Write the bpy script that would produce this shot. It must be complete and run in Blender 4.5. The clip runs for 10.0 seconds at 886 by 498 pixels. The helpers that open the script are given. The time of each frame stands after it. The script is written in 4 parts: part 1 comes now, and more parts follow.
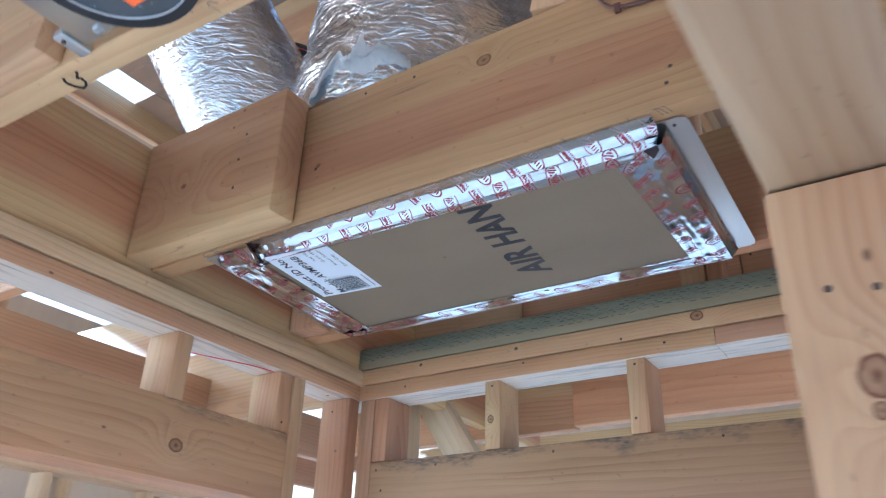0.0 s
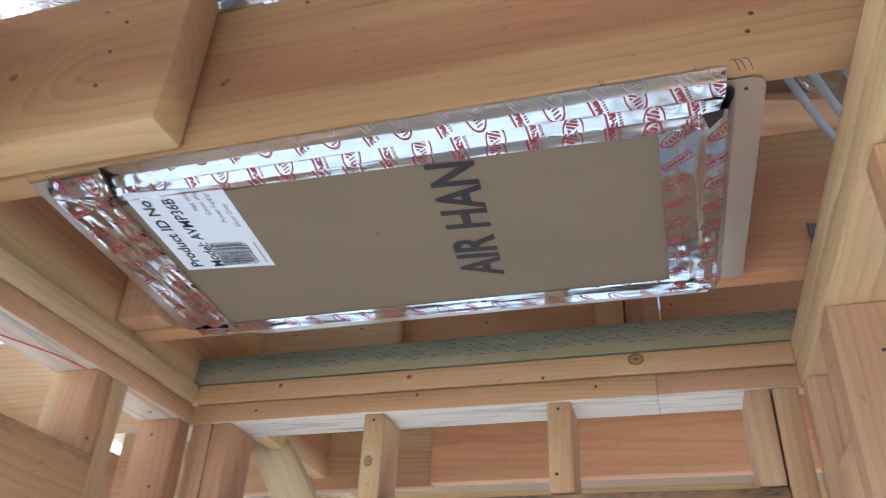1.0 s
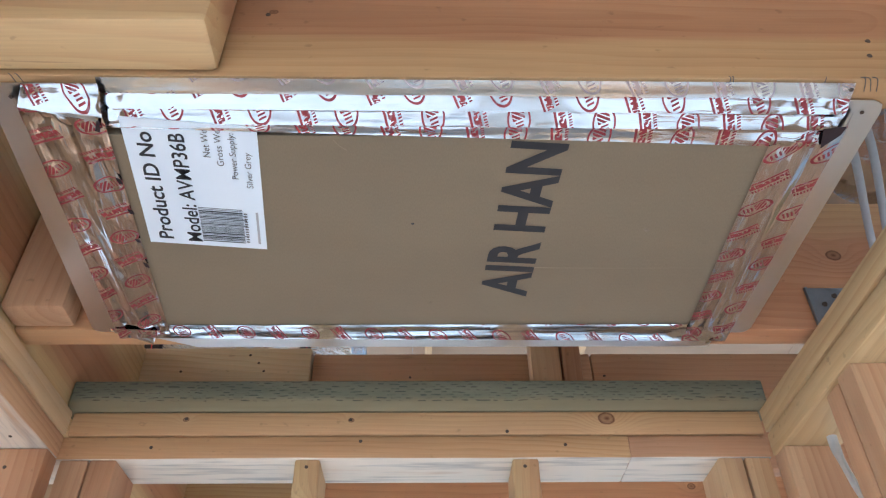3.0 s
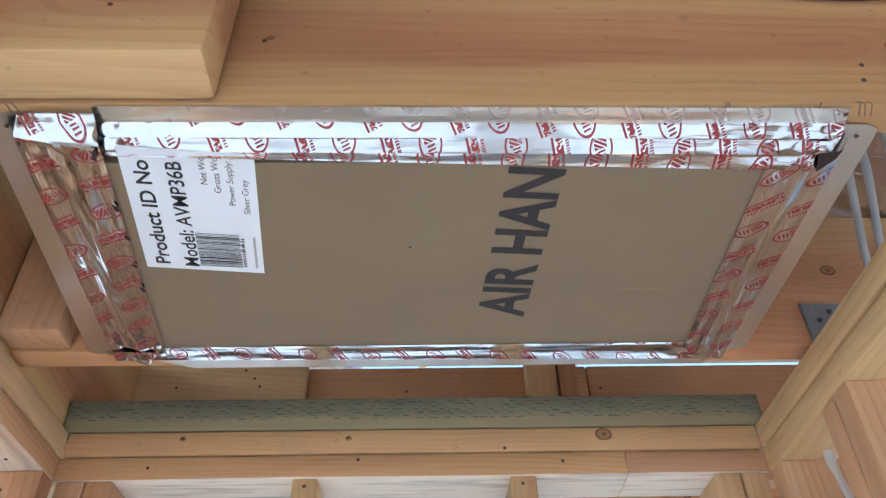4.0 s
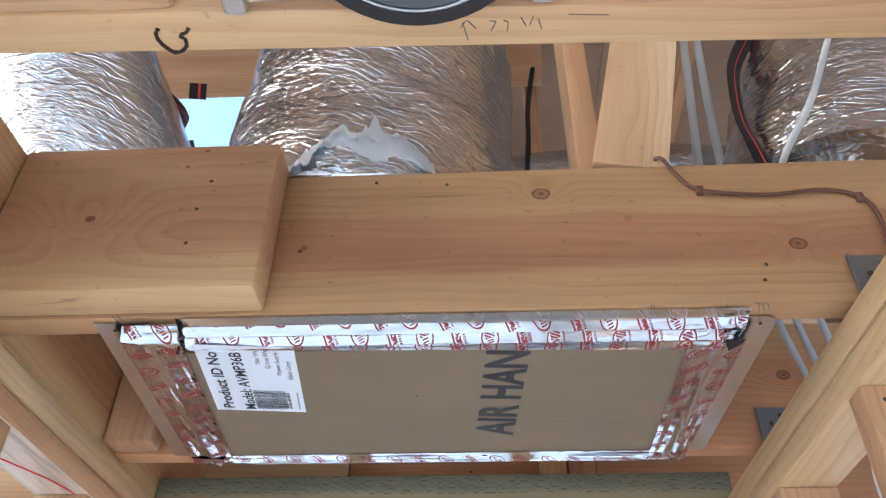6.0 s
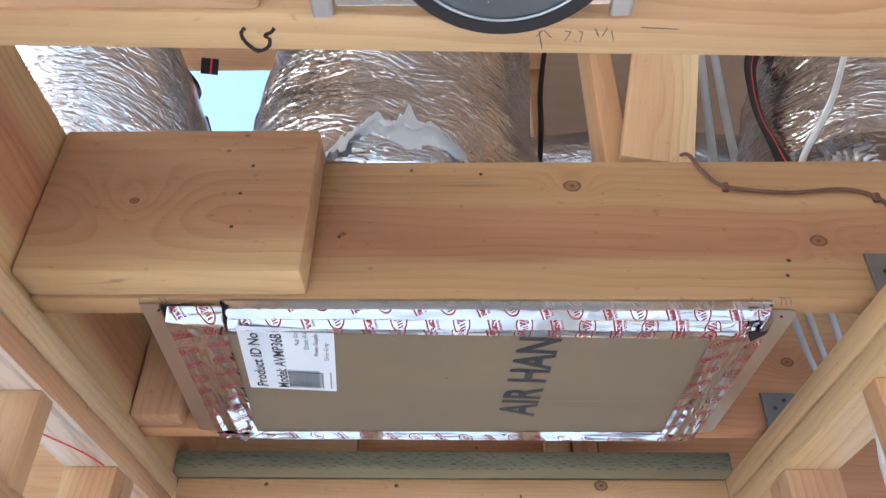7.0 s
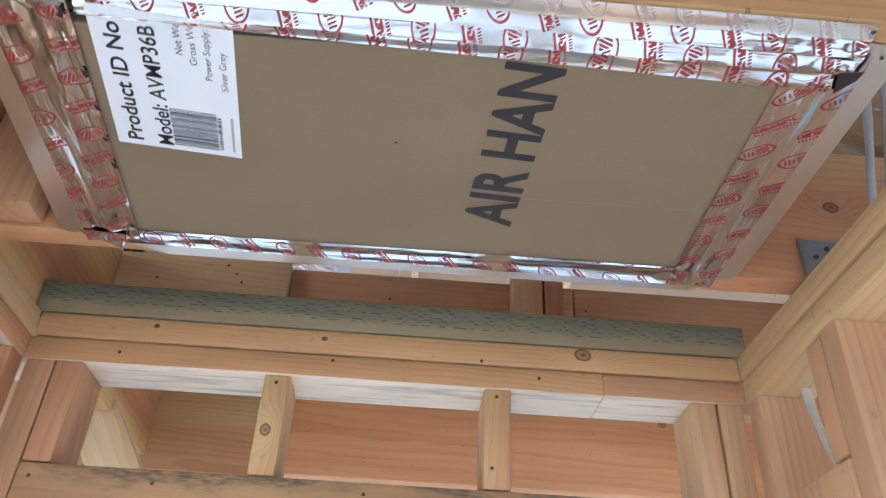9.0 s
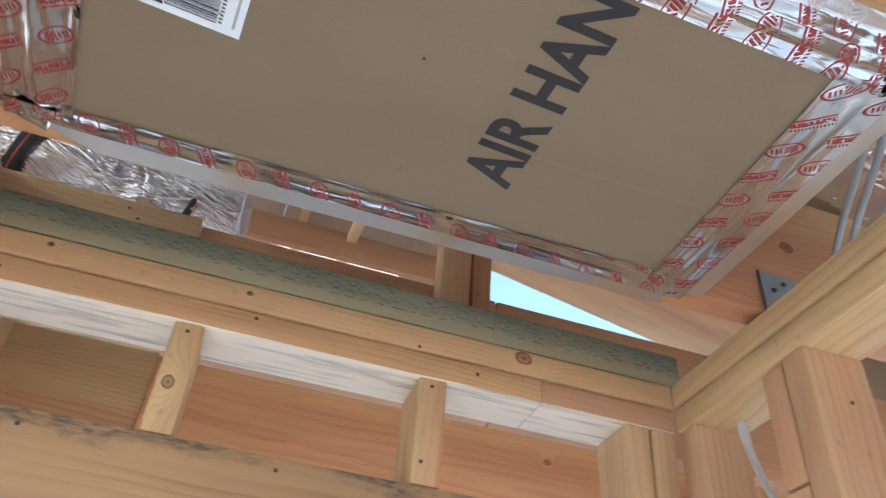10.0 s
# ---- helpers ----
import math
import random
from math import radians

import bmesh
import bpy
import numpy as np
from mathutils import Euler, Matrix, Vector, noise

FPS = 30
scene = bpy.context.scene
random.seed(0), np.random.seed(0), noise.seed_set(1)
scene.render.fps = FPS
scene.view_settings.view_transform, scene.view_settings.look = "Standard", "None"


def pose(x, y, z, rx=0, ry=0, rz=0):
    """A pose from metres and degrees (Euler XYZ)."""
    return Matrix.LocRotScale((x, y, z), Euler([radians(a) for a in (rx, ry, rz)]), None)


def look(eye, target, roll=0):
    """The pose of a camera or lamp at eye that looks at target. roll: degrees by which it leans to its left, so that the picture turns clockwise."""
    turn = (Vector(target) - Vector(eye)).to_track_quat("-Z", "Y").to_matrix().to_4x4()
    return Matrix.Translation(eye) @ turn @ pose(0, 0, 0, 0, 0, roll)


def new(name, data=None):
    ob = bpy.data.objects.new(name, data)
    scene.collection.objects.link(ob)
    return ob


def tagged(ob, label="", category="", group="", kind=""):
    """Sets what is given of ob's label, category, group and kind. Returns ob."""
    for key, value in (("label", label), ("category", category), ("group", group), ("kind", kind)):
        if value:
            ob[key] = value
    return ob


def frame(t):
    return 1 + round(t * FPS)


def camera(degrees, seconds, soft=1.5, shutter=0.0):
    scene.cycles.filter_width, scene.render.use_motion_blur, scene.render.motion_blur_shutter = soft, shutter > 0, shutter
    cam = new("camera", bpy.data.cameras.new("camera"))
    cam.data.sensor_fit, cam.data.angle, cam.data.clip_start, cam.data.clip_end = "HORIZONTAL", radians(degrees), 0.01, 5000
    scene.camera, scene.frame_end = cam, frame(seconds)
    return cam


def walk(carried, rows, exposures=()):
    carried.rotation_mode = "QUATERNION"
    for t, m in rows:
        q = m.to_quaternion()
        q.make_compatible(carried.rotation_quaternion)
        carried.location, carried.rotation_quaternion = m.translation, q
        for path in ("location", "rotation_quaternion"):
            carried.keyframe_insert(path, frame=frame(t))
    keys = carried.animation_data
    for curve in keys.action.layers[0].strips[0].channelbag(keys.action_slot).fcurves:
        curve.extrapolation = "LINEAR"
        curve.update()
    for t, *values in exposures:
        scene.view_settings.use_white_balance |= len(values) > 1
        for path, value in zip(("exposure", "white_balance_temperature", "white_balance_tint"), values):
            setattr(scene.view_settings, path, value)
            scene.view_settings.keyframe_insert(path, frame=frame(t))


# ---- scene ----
cam = camera(59.9, 10.0, soft=1.2, shutter=0.3)
METRES, EYE, TILT, LEAN, TURN = 8.0, 1.5, 0.0, 0.0, 0.0
PATH = [
    (0, (0.645, 0.497, 1.861), (-0.351, 1.977, 2.764), 2.0),
    (0.5, (0.4, 0.583, 1.886), (-0.346, 2.166, 2.854), 2.4),
    (1, (0.327, 0.701, 1.902), (-0.181, 2.321, 2.959), 2.7),
    (1.5, (0.222, 0.789, 1.896), (-0.068, 2.394, 3.053), 2.4),
    (2, (0.079, 0.799, 1.883), (-0.051, 2.374, 3.108), 1.4),
    (2.5, (0.021, 0.819, 1.869), (-0.007, 2.366, 3.137), 0.5),
    (2.7, (0.019, 0.829, 1.87), (0.023, 2.369, 3.147), -0.0),
    (3.8, (0.021, 0.838, 1.881), (0.077, 2.364, 3.171), -1.4),
    (4, (0.014, 0.819, 1.889), (0.066, 2.348, 3.177), -1.6),
    (4.5, (0.06, 0.721, 1.881), (0.059, 2.269, 3.148), -0.8),
    (5, (0.139, 0.59, 1.892), (0.087, 2.153, 3.139), -0.2),
    (5.5, (0.132, 0.517, 1.907), (0.046, 2.088, 3.143), 0.3),
    (5.7, (0.116, 0.506, 1.922), (0.017, 2.075, 3.158), 0.7),
    (6.8, (0.041, 0.447, 1.933), (-0.031, 2.044, 3.135), 1.2),
    (7, (0.016, 0.446, 1.925), (-0.021, 2.062, 3.104), 0.7),
    (7.5, (-0.011, 0.512, 1.889), (-0.019, 2.181, 2.992), 0.7),
    (8, (-0.004, 0.645, 1.881), (-0.009, 2.338, 2.946), 0.9),
    (8.5, (0.055, 0.782, 1.905), (0.051, 2.459, 2.995), 1.8),
    (9, (0.034, 0.861, 1.896), (0.09, 2.515, 3.02), 3.0),
    (9.5, (-0.049, 0.957, 1.883), (0.137, 2.56, 3.064), 4.3),
    (10, (-0.087, 1.025, 1.855), (0.33, 2.529, 3.106), 5.1),
]
walk(cam, [(t, look(eye, target, roll)) for t, eye, target, roll in PATH], [(0.0, 1.92, 4000, 4), (1.2, 2.00, 4500, 5), (2.5, 2.07, 4500, 5), (4.0, 2.04, 4600, 5), (5.5, 2.05, 4450, 7), (8.0, 2.19, 4550, 7), (9.0, 2.17, 4600, 6), (9.5, 2.17, 4950, 9), (10.0, 2.14, 4650, 5)])
# ---------- world, sun, exposure ----------
SUN_UP, SUN_TURN = 24, 250      # elevation, and clockwise turn from +y
world = bpy.data.worlds.new("sky")
scene.world = world
world.use_nodes = True
wn = world.node_tree
sky = wn.nodes.new("ShaderNodeTexSky")
sky.sky_type = "NISHITA"
sky.sun_disc = False
sky.air_density, sky.dust_density, sky.ozone_density = 1.6, 9.0, 0.0
sky.sun_elevation, sky.sun_rotation = radians(SUN_UP), radians(SUN_TURN)
bg = wn.nodes["Background"]
bg.inputs["Strength"].default_value = 0.12
haze = wn.nodes.new("ShaderNodeHueSaturation")      # a hazy, whitish sky
haze.inputs["Saturation"].default_value = 0.75
wn.links.new(sky.outputs["Color"], haze.inputs["Color"])
wn.links.new(haze.outputs["Color"], bg.inputs["Color"])
sun = bpy.data.lights.new("sun", "SUN")
sun.energy, sun.angle, sun.color = 5.0, radians(0.6), (1.0, 0.94, 0.86)
sun_ob = new("sun", sun)
to_sun = Vector((math.sin(radians(SUN_TURN)) * math.cos(radians(SUN_UP)), math.cos(radians(SUN_TURN)) * math.cos(radians(SUN_UP)), math.sin(radians(SUN_UP))))
sun_ob.matrix_world = look((0, 0, 9), Vector((0, 0, 9)) - to_sun)


# ---------- material helpers ----------
class Graph:
    """A small wrapper for building node materials."""

    def __init__(self, name):
        self.mat = bpy.data.materials.new(name)
        self.mat.use_nodes = True
        self.tree = self.mat.node_tree
        self.bsdf = self.tree.nodes["Principled BSDF"]

    def put(self, socket, value):
        if isinstance(value, bpy.types.NodeSocket):
            self.tree.links.new(value, socket)
        elif value is not None:
            if isinstance(value, tuple) and len(value) == 3 and socket.type == "RGBA":
                value = (*value, 1.0)
            socket.default_value = value

    def math(self, op, a, b=None, c=None):
        n = self.tree.nodes.new("ShaderNodeMath")
        n.operation = op
        for i, v in enumerate((a, b, c)):
            self.put(n.inputs[i], v)
        return n.outputs[0]

    def vec(self, op, a, b=None, scale=None):
        n = self.tree.nodes.new("ShaderNodeVectorMath")
        n.operation = op
        self.put(n.inputs[0], a)
        if b is not None:
            self.put(n.inputs[1], b)
        if scale is not None:
            self.put(n.inputs["Scale"], scale)
        return n.outputs["Value"] if op in ("LENGTH", "DISTANCE", "DOT_PRODUCT") else n.outputs["Vector"]

    def split(self, v):
        n = self.tree.nodes.new("ShaderNodeSeparateXYZ")
        self.put(n.inputs[0], v)
        return n.outputs

    def join(self, x, y, z):
        n = self.tree.nodes.new("ShaderNodeCombineXYZ")
        for i, v in enumerate((x, y, z)):
            self.put(n.inputs[i], v)
        return n.outputs[0]

    def noise(self, v, scale=1.0, detail=2.0, rough=0.5, distortion=0.0):
        n = self.tree.nodes.new("ShaderNodeTexNoise")
        self.put(n.inputs["Vector"], v)
        for k, x in (("Scale", scale), ("Detail", detail), ("Roughness", rough), ("Distortion", distortion)):
            n.inputs[k].default_value = x
        return n.outputs["Fac"]

    def voronoi(self, v, scale=1.0, feature="F1", out="Distance"):
        n = self.tree.nodes.new("ShaderNodeTexVoronoi")
        n.feature = feature
        self.put(n.inputs["Vector"], v)
        n.inputs["Scale"].default_value = scale
        return n.outputs[out]

    def ramp(self, fac, stops):
        n = self.tree.nodes.new("ShaderNodeValToRGB")
        self.put(n.inputs[0], fac)
        els = n.color_ramp.elements
        while len(els) < len(stops):
            els.new(0.5)
        for e, (p, c) in zip(els, stops):
            e.position = p
            e.color = (*c, 1.0) if isinstance(c, tuple) else (c, c, c, 1.0)
        return n.outputs[0]

    def mix(self, fac, a, b, blend="MIX"):
        n = self.tree.nodes.new("ShaderNodeMix")
        n.data_type, n.blend_type = "RGBA", blend
        self.put(n.inputs[0], fac)
        self.put(n.inputs[6], a)
        self.put(n.inputs[7], b)
        return n.outputs[2]

    def coords(self, kind="Object"):
        return self.tree.nodes.new("ShaderNodeTexCoord").outputs[kind]

    def random(self):
        return self.tree.nodes.new("ShaderNodeObjectInfo").outputs["Random"]

    def bump(self, height, strength=0.3, distance=0.001, normal=None):
        n = self.tree.nodes.new("ShaderNodeBump")
        n.inputs["Strength"].default_value, n.inputs["Distance"].default_value = strength, distance
        self.put(n.inputs["Height"], height)
        if normal is not None:
            self.put(n.inputs["Normal"], normal)
        return n.outputs[0]

    def finish(self, color, rough=0.6, metal=0.0, normal=None):
        self.put(self.bsdf.inputs["Base Color"], color)
        self.put(self.bsdf.inputs["Roughness"], rough)
        self.put(self.bsdf.inputs["Metallic"], metal)
        if normal is not None:
            self.put(self.bsdf.inputs["Normal"], normal)
        return self.mat


def wood(name, sap, heart, late, pith=(0.03, 0.09), rings=170.0, knots=(), heart_at=0.1, stain=0.6, mould=0.0, lit_under=0.0, zone=None):
    """Sawn fir: growth rings round a pith that runs along local X, fibres, drifting heartwood, and knots at local (x, y, z, radius)."""
    sap, heart = [tuple(k * (0.92 * v + 0.08 * (0.3 * q[0] + 0.6 * q[1] + 0.1 * q[2])) for v, k in zip(q, (1.0, 0.99, 0.87))) for q in (sap, heart)]
    g = Graph(name)
    p0 = g.coords()
    rnd = g.random()
    shift = g.vec("SCALE", (7.3, 3.1, 5.7), scale=g.math("MULTIPLY", rnd, 9.0))
    p = g.vec("ADD", p0, shift)
    warp = g.noise(g.vec("MULTIPLY", p, (1.3, 5.0, 5.0)), 1.0, 3.0)
    slow = g.noise(g.vec("MULTIPLY", p, (2.6, 14.0, 14.0)), 1.0, 2.0)
    s = g.split(p0)
    oy = g.math("MULTIPLY_ADD", g.math("SUBTRACT", rnd, 0.5), 0.11, pith[0])
    y = g.math("ADD", s[1], oy)
    z = g.math("ADD", s[2], g.math("MULTIPLY_ADD", s[0], 0.022, pith[1]))
    r = g.math("SQRT", g.math("ADD", g.math("MULTIPLY", y, y), g.math("MULTIPLY", z, z)))
    r = g.math("ADD", r, g.math("MULTIPLY", g.math("SUBTRACT", warp, 0.5), 0.075))
    r = g.math("ADD", r, g.math("MULTIPLY", g.math("SUBTRACT", slow, 0.5), 0.022))
    dark = None
    for kx, ky, kz, kr in knots:
        swirl, kr = kr < 0, abs(kr)
        d = g.vec("LENGTH", g.vec("MULTIPLY", g.vec("SUBTRACT", p0, (kx, ky, kz)), (0.8, 1.0, 1.0)))
        e = g.math("DIVIDE", d, kr)
        push = g.math("EXPONENT", g.math("MULTIPLY", g.math("MULTIPLY", e, e), -0.16))
        r = g.math("MULTIPLY_ADD", push, kr * 3.6, r)
        if swirl:               # a grown-over knot: turned grain only
            continue
        wob = g.math("MULTIPLY_ADD", g.noise(p0, 140.0, 2.0), 0.3, g.math("SUBTRACT", e, 0.15))
        m = g.ramp(wob, [(0.0, 1.0), (0.16, 0.86), (0.42, 0.48), (0.66, 0.58), (0.86, 0.98), (1.0, 0.0)])
        dark = m if dark is None else g.math("MAXIMUM", dark, m)
    band = g.math("FRACT", g.math("MULTIPLY", r, rings))
    line = g.ramp(band, [(0.0, 0.15), (0.45, 0.3), (0.86, 0.95), (0.93, 1.0), (1.0, 0.15)])
    fade = g.ramp(g.noise(g.vec("MULTIPLY", p, (2.2, 26.0, 26.0)), 1.0, 2.0), [(0.3, 0.12), (0.68, 0.80)])
    line = g.math("MULTIPLY", line, fade)
    inner = g.ramp(g.math("MULTIPLY_ADD", g.math("SUBTRACT", r, heart_at), 9.0, 0.5), [(0.3, 1.0), (0.7, 0.0)])
    if zone:                    # heartwood shows as a drifting band along the face
        zz = g.math("MULTIPLY_ADD", g.math("SUBTRACT", warp, 0.5), 0.05, g.math("MULTIPLY_ADD", g.math("SUBTRACT", slow, 0.5), 0.02, s[2]))
        off = g.math("DIVIDE", g.math("ABSOLUTE", g.math("SUBTRACT", zz, (zone[0] + zone[1]) / 2)), (zone[1] - zone[0]) / 2)
        inner = g.ramp(off, [(0.78, 1.0), (1.0, 0.0)])
    col = g.mix(inner, sap, heart)
    tint = g.noise(g.vec("MULTIPLY", p, (1.0, 9.0, 9.0)), 1.2, 2.0)
    col = g.mix(g.math("MULTIPLY", line, 0.74), col, g.mix(1.0, col, late, "MULTIPLY"))
    fibre = g.noise(g.vec("MULTIPLY", p, (9.0, 420.0, 420.0)), 1.0, 3.0, 0.65)
    col = g.mix(0.32, col, g.ramp(fibre, [(0.25, 0.62), (0.75, 1.12)]), "MULTIPLY")
    col = g.mix(stain, col, g.ramp(tint, [(0.3, (0.74, 0.62, 0.52)), (0.7, (1.12, 1.12, 1.06))]), "MULTIPLY")
    board = g.ramp(g.math("FRACT", g.math("MULTIPLY", rnd, 7.77)), [(0.0, (0.86, 0.74, 0.64)), (0.35, (0.98, 0.92, 0.84)), (0.65, (1.0, 1.0, 0.97)), (1.0, (1.13, 1.15, 1.10))])
    col = g.mix(0.8, col, board, "MULTIPLY")
    specks = g.ramp(g.noise(g.vec("MULTIPLY", p, (60.0, 90.0, 90.0)), 1.0, 2.0), [(0.24, 0.55), (0.31, 1.0)])
    col = g.mix(0.5, col, specks, "MULTIPLY")
    seam = g.math("ABSOLUTE", g.math("SUBTRACT", g.noise(g.vec("MULTIPLY", p, (1.1, 34.0, 34.0)), 1.0, 2.0), 0.5))
    open_seam = g.ramp(g.noise(g.vec("MULTIPLY", p, (3.0, 12.0, 12.0)), 1.0, 2.0), [(0.66, 0.0), (0.74, 0.7)])
    check = g.math("MULTIPLY", g.ramp(seam, [(0.004, 1.0), (0.012, 0.0)]), open_seam)
    col = g.mix(check, col, (0.16, 0.085, 0.045))
    pin = g.ramp(g.voronoi(g.vec("MULTIPLY", p, (5.0, 9.0, 9.0)), 1.0), [(0.012, 0.85), (0.030, 0.0)])
    col = g.mix(pin, col, (0.12, 0.05, 0.025))
    # Underside lightened in colour for light from below, over grey weathered streaks.
    if lit_under:
        face = g.ramp(g.math("MULTIPLY_ADD", s[2], -100.0, g.math("MULTIPLY_ADD", g.noise(g.vec("MULTIPLY", p, (5.0, 40.0, 40.0)), 1.0, 4.0), 0.5, -1.15)), [(0.70, 0.0), (0.82, lit_under)])
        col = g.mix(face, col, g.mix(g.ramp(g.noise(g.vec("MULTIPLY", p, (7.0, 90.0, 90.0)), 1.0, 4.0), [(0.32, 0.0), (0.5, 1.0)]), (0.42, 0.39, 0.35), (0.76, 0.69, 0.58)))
    if mould:
        spot = g.math("MULTIPLY_ADD", s[2], 6.0, g.noise(g.vec("MULTIPLY", p0, (7.0, 9.0, 16.0)), 1.0, 4.0, 0.65))
        m = g.ramp(spot, [(0.78, 0.0), (0.95, mould)])
        m = g.math("MULTIPLY", m, g.ramp(g.noise(g.vec("MULTIPLY", p0, (60.0, 120.0, 240.0)), 1.0, 2.0), [(0.35, 0.25), (0.6, 1.0)]))
        col = g.mix(m, col, (0.055, 0.055, 0.055))
    if dark is not None:
        col = g.mix(dark, col, (0.115, 0.040, 0.014))
    h = g.math("MULTIPLY_ADD", check, -1.5, g.math("MULTIPLY_ADD", line, -0.4, g.math("MULTIPLY", fibre, 0.8)))
    return g.finish(col, g.math("MULTIPLY_ADD", fibre, 0.2, 0.52), 0.0, g.bump(h, 0.35, 0.0006))


SAP, HEART, LATE = (0.62, 0.465, 0.265), (0.53, 0.315, 0.175), (0.66, 0.51, 0.39)
PALE = (0.66, 0.50, 0.33)
fir = wood("fir", SAP, HEART, LATE, rings=95)
fir_red = wood("fir_red", (0.57, 0.375, 0.245), (0.52, 0.315, 0.20), (0.70, 0.55, 0.45), pith=(0.02, 0.06), rings=85)
fir_pale = wood("fir_pale", PALE, (0.58, 0.39, 0.235), (0.72, 0.60, 0.48), rings=80)
fir_white = wood("fir_white", (0.74, 0.64, 0.50), (0.66, 0.52, 0.38), (0.75, 0.66, 0.56), rings=80, stain=0.5)


def plain(name, color, rough=0.5, metal=0.0, grain=60.0, amount=0.12, relief=0.1):
    g = Graph(name)
    p = g.coords()
    n = g.noise(p, grain, 4.0, 0.6)
    big = g.noise(p, grain * 0.08, 3.0, 0.5)
    col = g.mix(1.0, color, g.ramp(g.math("MULTIPLY_ADD", big, 0.6, g.math("MULTIPLY", n, 0.4)), [(0.3, 1.0 - amount), (0.7, 1.0 + amount)]), "MULTIPLY")
    return g.finish(col, g.math("MULTIPLY_ADD", n, 0.15, rough - 0.07), metal, g.bump(n, relief, 0.0006))


galv = plain("galvanised", (0.52, 0.53, 0.53), 0.40, 0.9, 45.0, 0.14, 0.05)
dull_steel = plain("hanger_steel", (0.28, 0.30, 0.32), 0.45, 0.85, 60.0, 0.2)
nail_steel = plain("nail_steel", (0.085, 0.06, 0.045), 0.6, 0.4)
black_rubber = plain("black_rubber", (0.012, 0.012, 0.014), 0.45)
white_jacket = plain("white_jacket", (0.52, 0.52, 0.50), 0.4, 0.0, 200.0, 0.06)
grey_jacket = plain("grey_jacket", (0.36, 0.36, 0.37), 0.45, 0.0, 200.0, 0.1)
brown_jacket = plain("brown_jacket", (0.12, 0.055, 0.035), 0.5, 0.0, 200.0, 0.1)
red_ink = plain("red_marker", (0.60, 0.035, 0.03), 0.5)
graphite = plain("graphite", (0.10, 0.085, 0.075), 0.5)
ink = plain("black_ink", (0.018, 0.017, 0.020), 0.55, 0.0, 300.0, 0.25)
# White paper with the sky's blue tint put into its base colour.
paper = plain("label_paper", (0.70, 0.75, 0.82), 0.42, 0.0, 30.0, 0.03, 0.03)
orange_plastic = plain("orange_plastic", (0.85, 0.16, 0.02), 0.4)
lamp_grey = plain("lamp_grey", (0.16, 0.18, 0.20), 0.25, 0.6)
bark = plain("bark", (0.025, 0.015, 0.010), 0.9, 0.0, 300.0, 0.4, 0.6)
painted_shade = plain("painted_shade", (0.020, 0.008, 0.010), 0.8)
mastic = plain("white_mastic", (0.52, 0.54, 0.56), 0.5, 0.0, 60.0, 0.1, 0.5)


def cardboard_material():
    g = Graph("cardboard")
    p = g.coords()
    flute = g.math("SINE", g.math("MULTIPLY", g.split(p)[1], 900.0))
    spots = g.ramp(g.noise(p, 55.0, 2.0), [(0.20, 0.75), (0.26, 1.0)])
    wash = g.ramp(g.noise(g.vec("MULTIPLY", p, (3.0, 7.0, 1.0)), 1.0, 3.0), [(0.3, (0.93, 0.92, 0.92)), (0.7, (1.05, 1.05, 1.05))])
    fib = g.ramp(g.noise(g.vec("MULTIPLY", p, (900.0, 260.0, 300.0)), 1.0, 2.0), [(0.3, 0.93), (0.7, 1.05)])
    c = g.mix(1.0, g.mix(1.0, (0.190, 0.147, 0.090), wash, "MULTIPLY"), fib, "MULTIPLY")
    c = g.mix(0.6, c, spots, "MULTIPLY")
    h = g.math("MULTIPLY_ADD", flute, 0.15, g.noise(p, 24.0, 3.0))
    return g.finish(c, 0.72, 0.0, g.bump(h, 0.10, 0.0012))


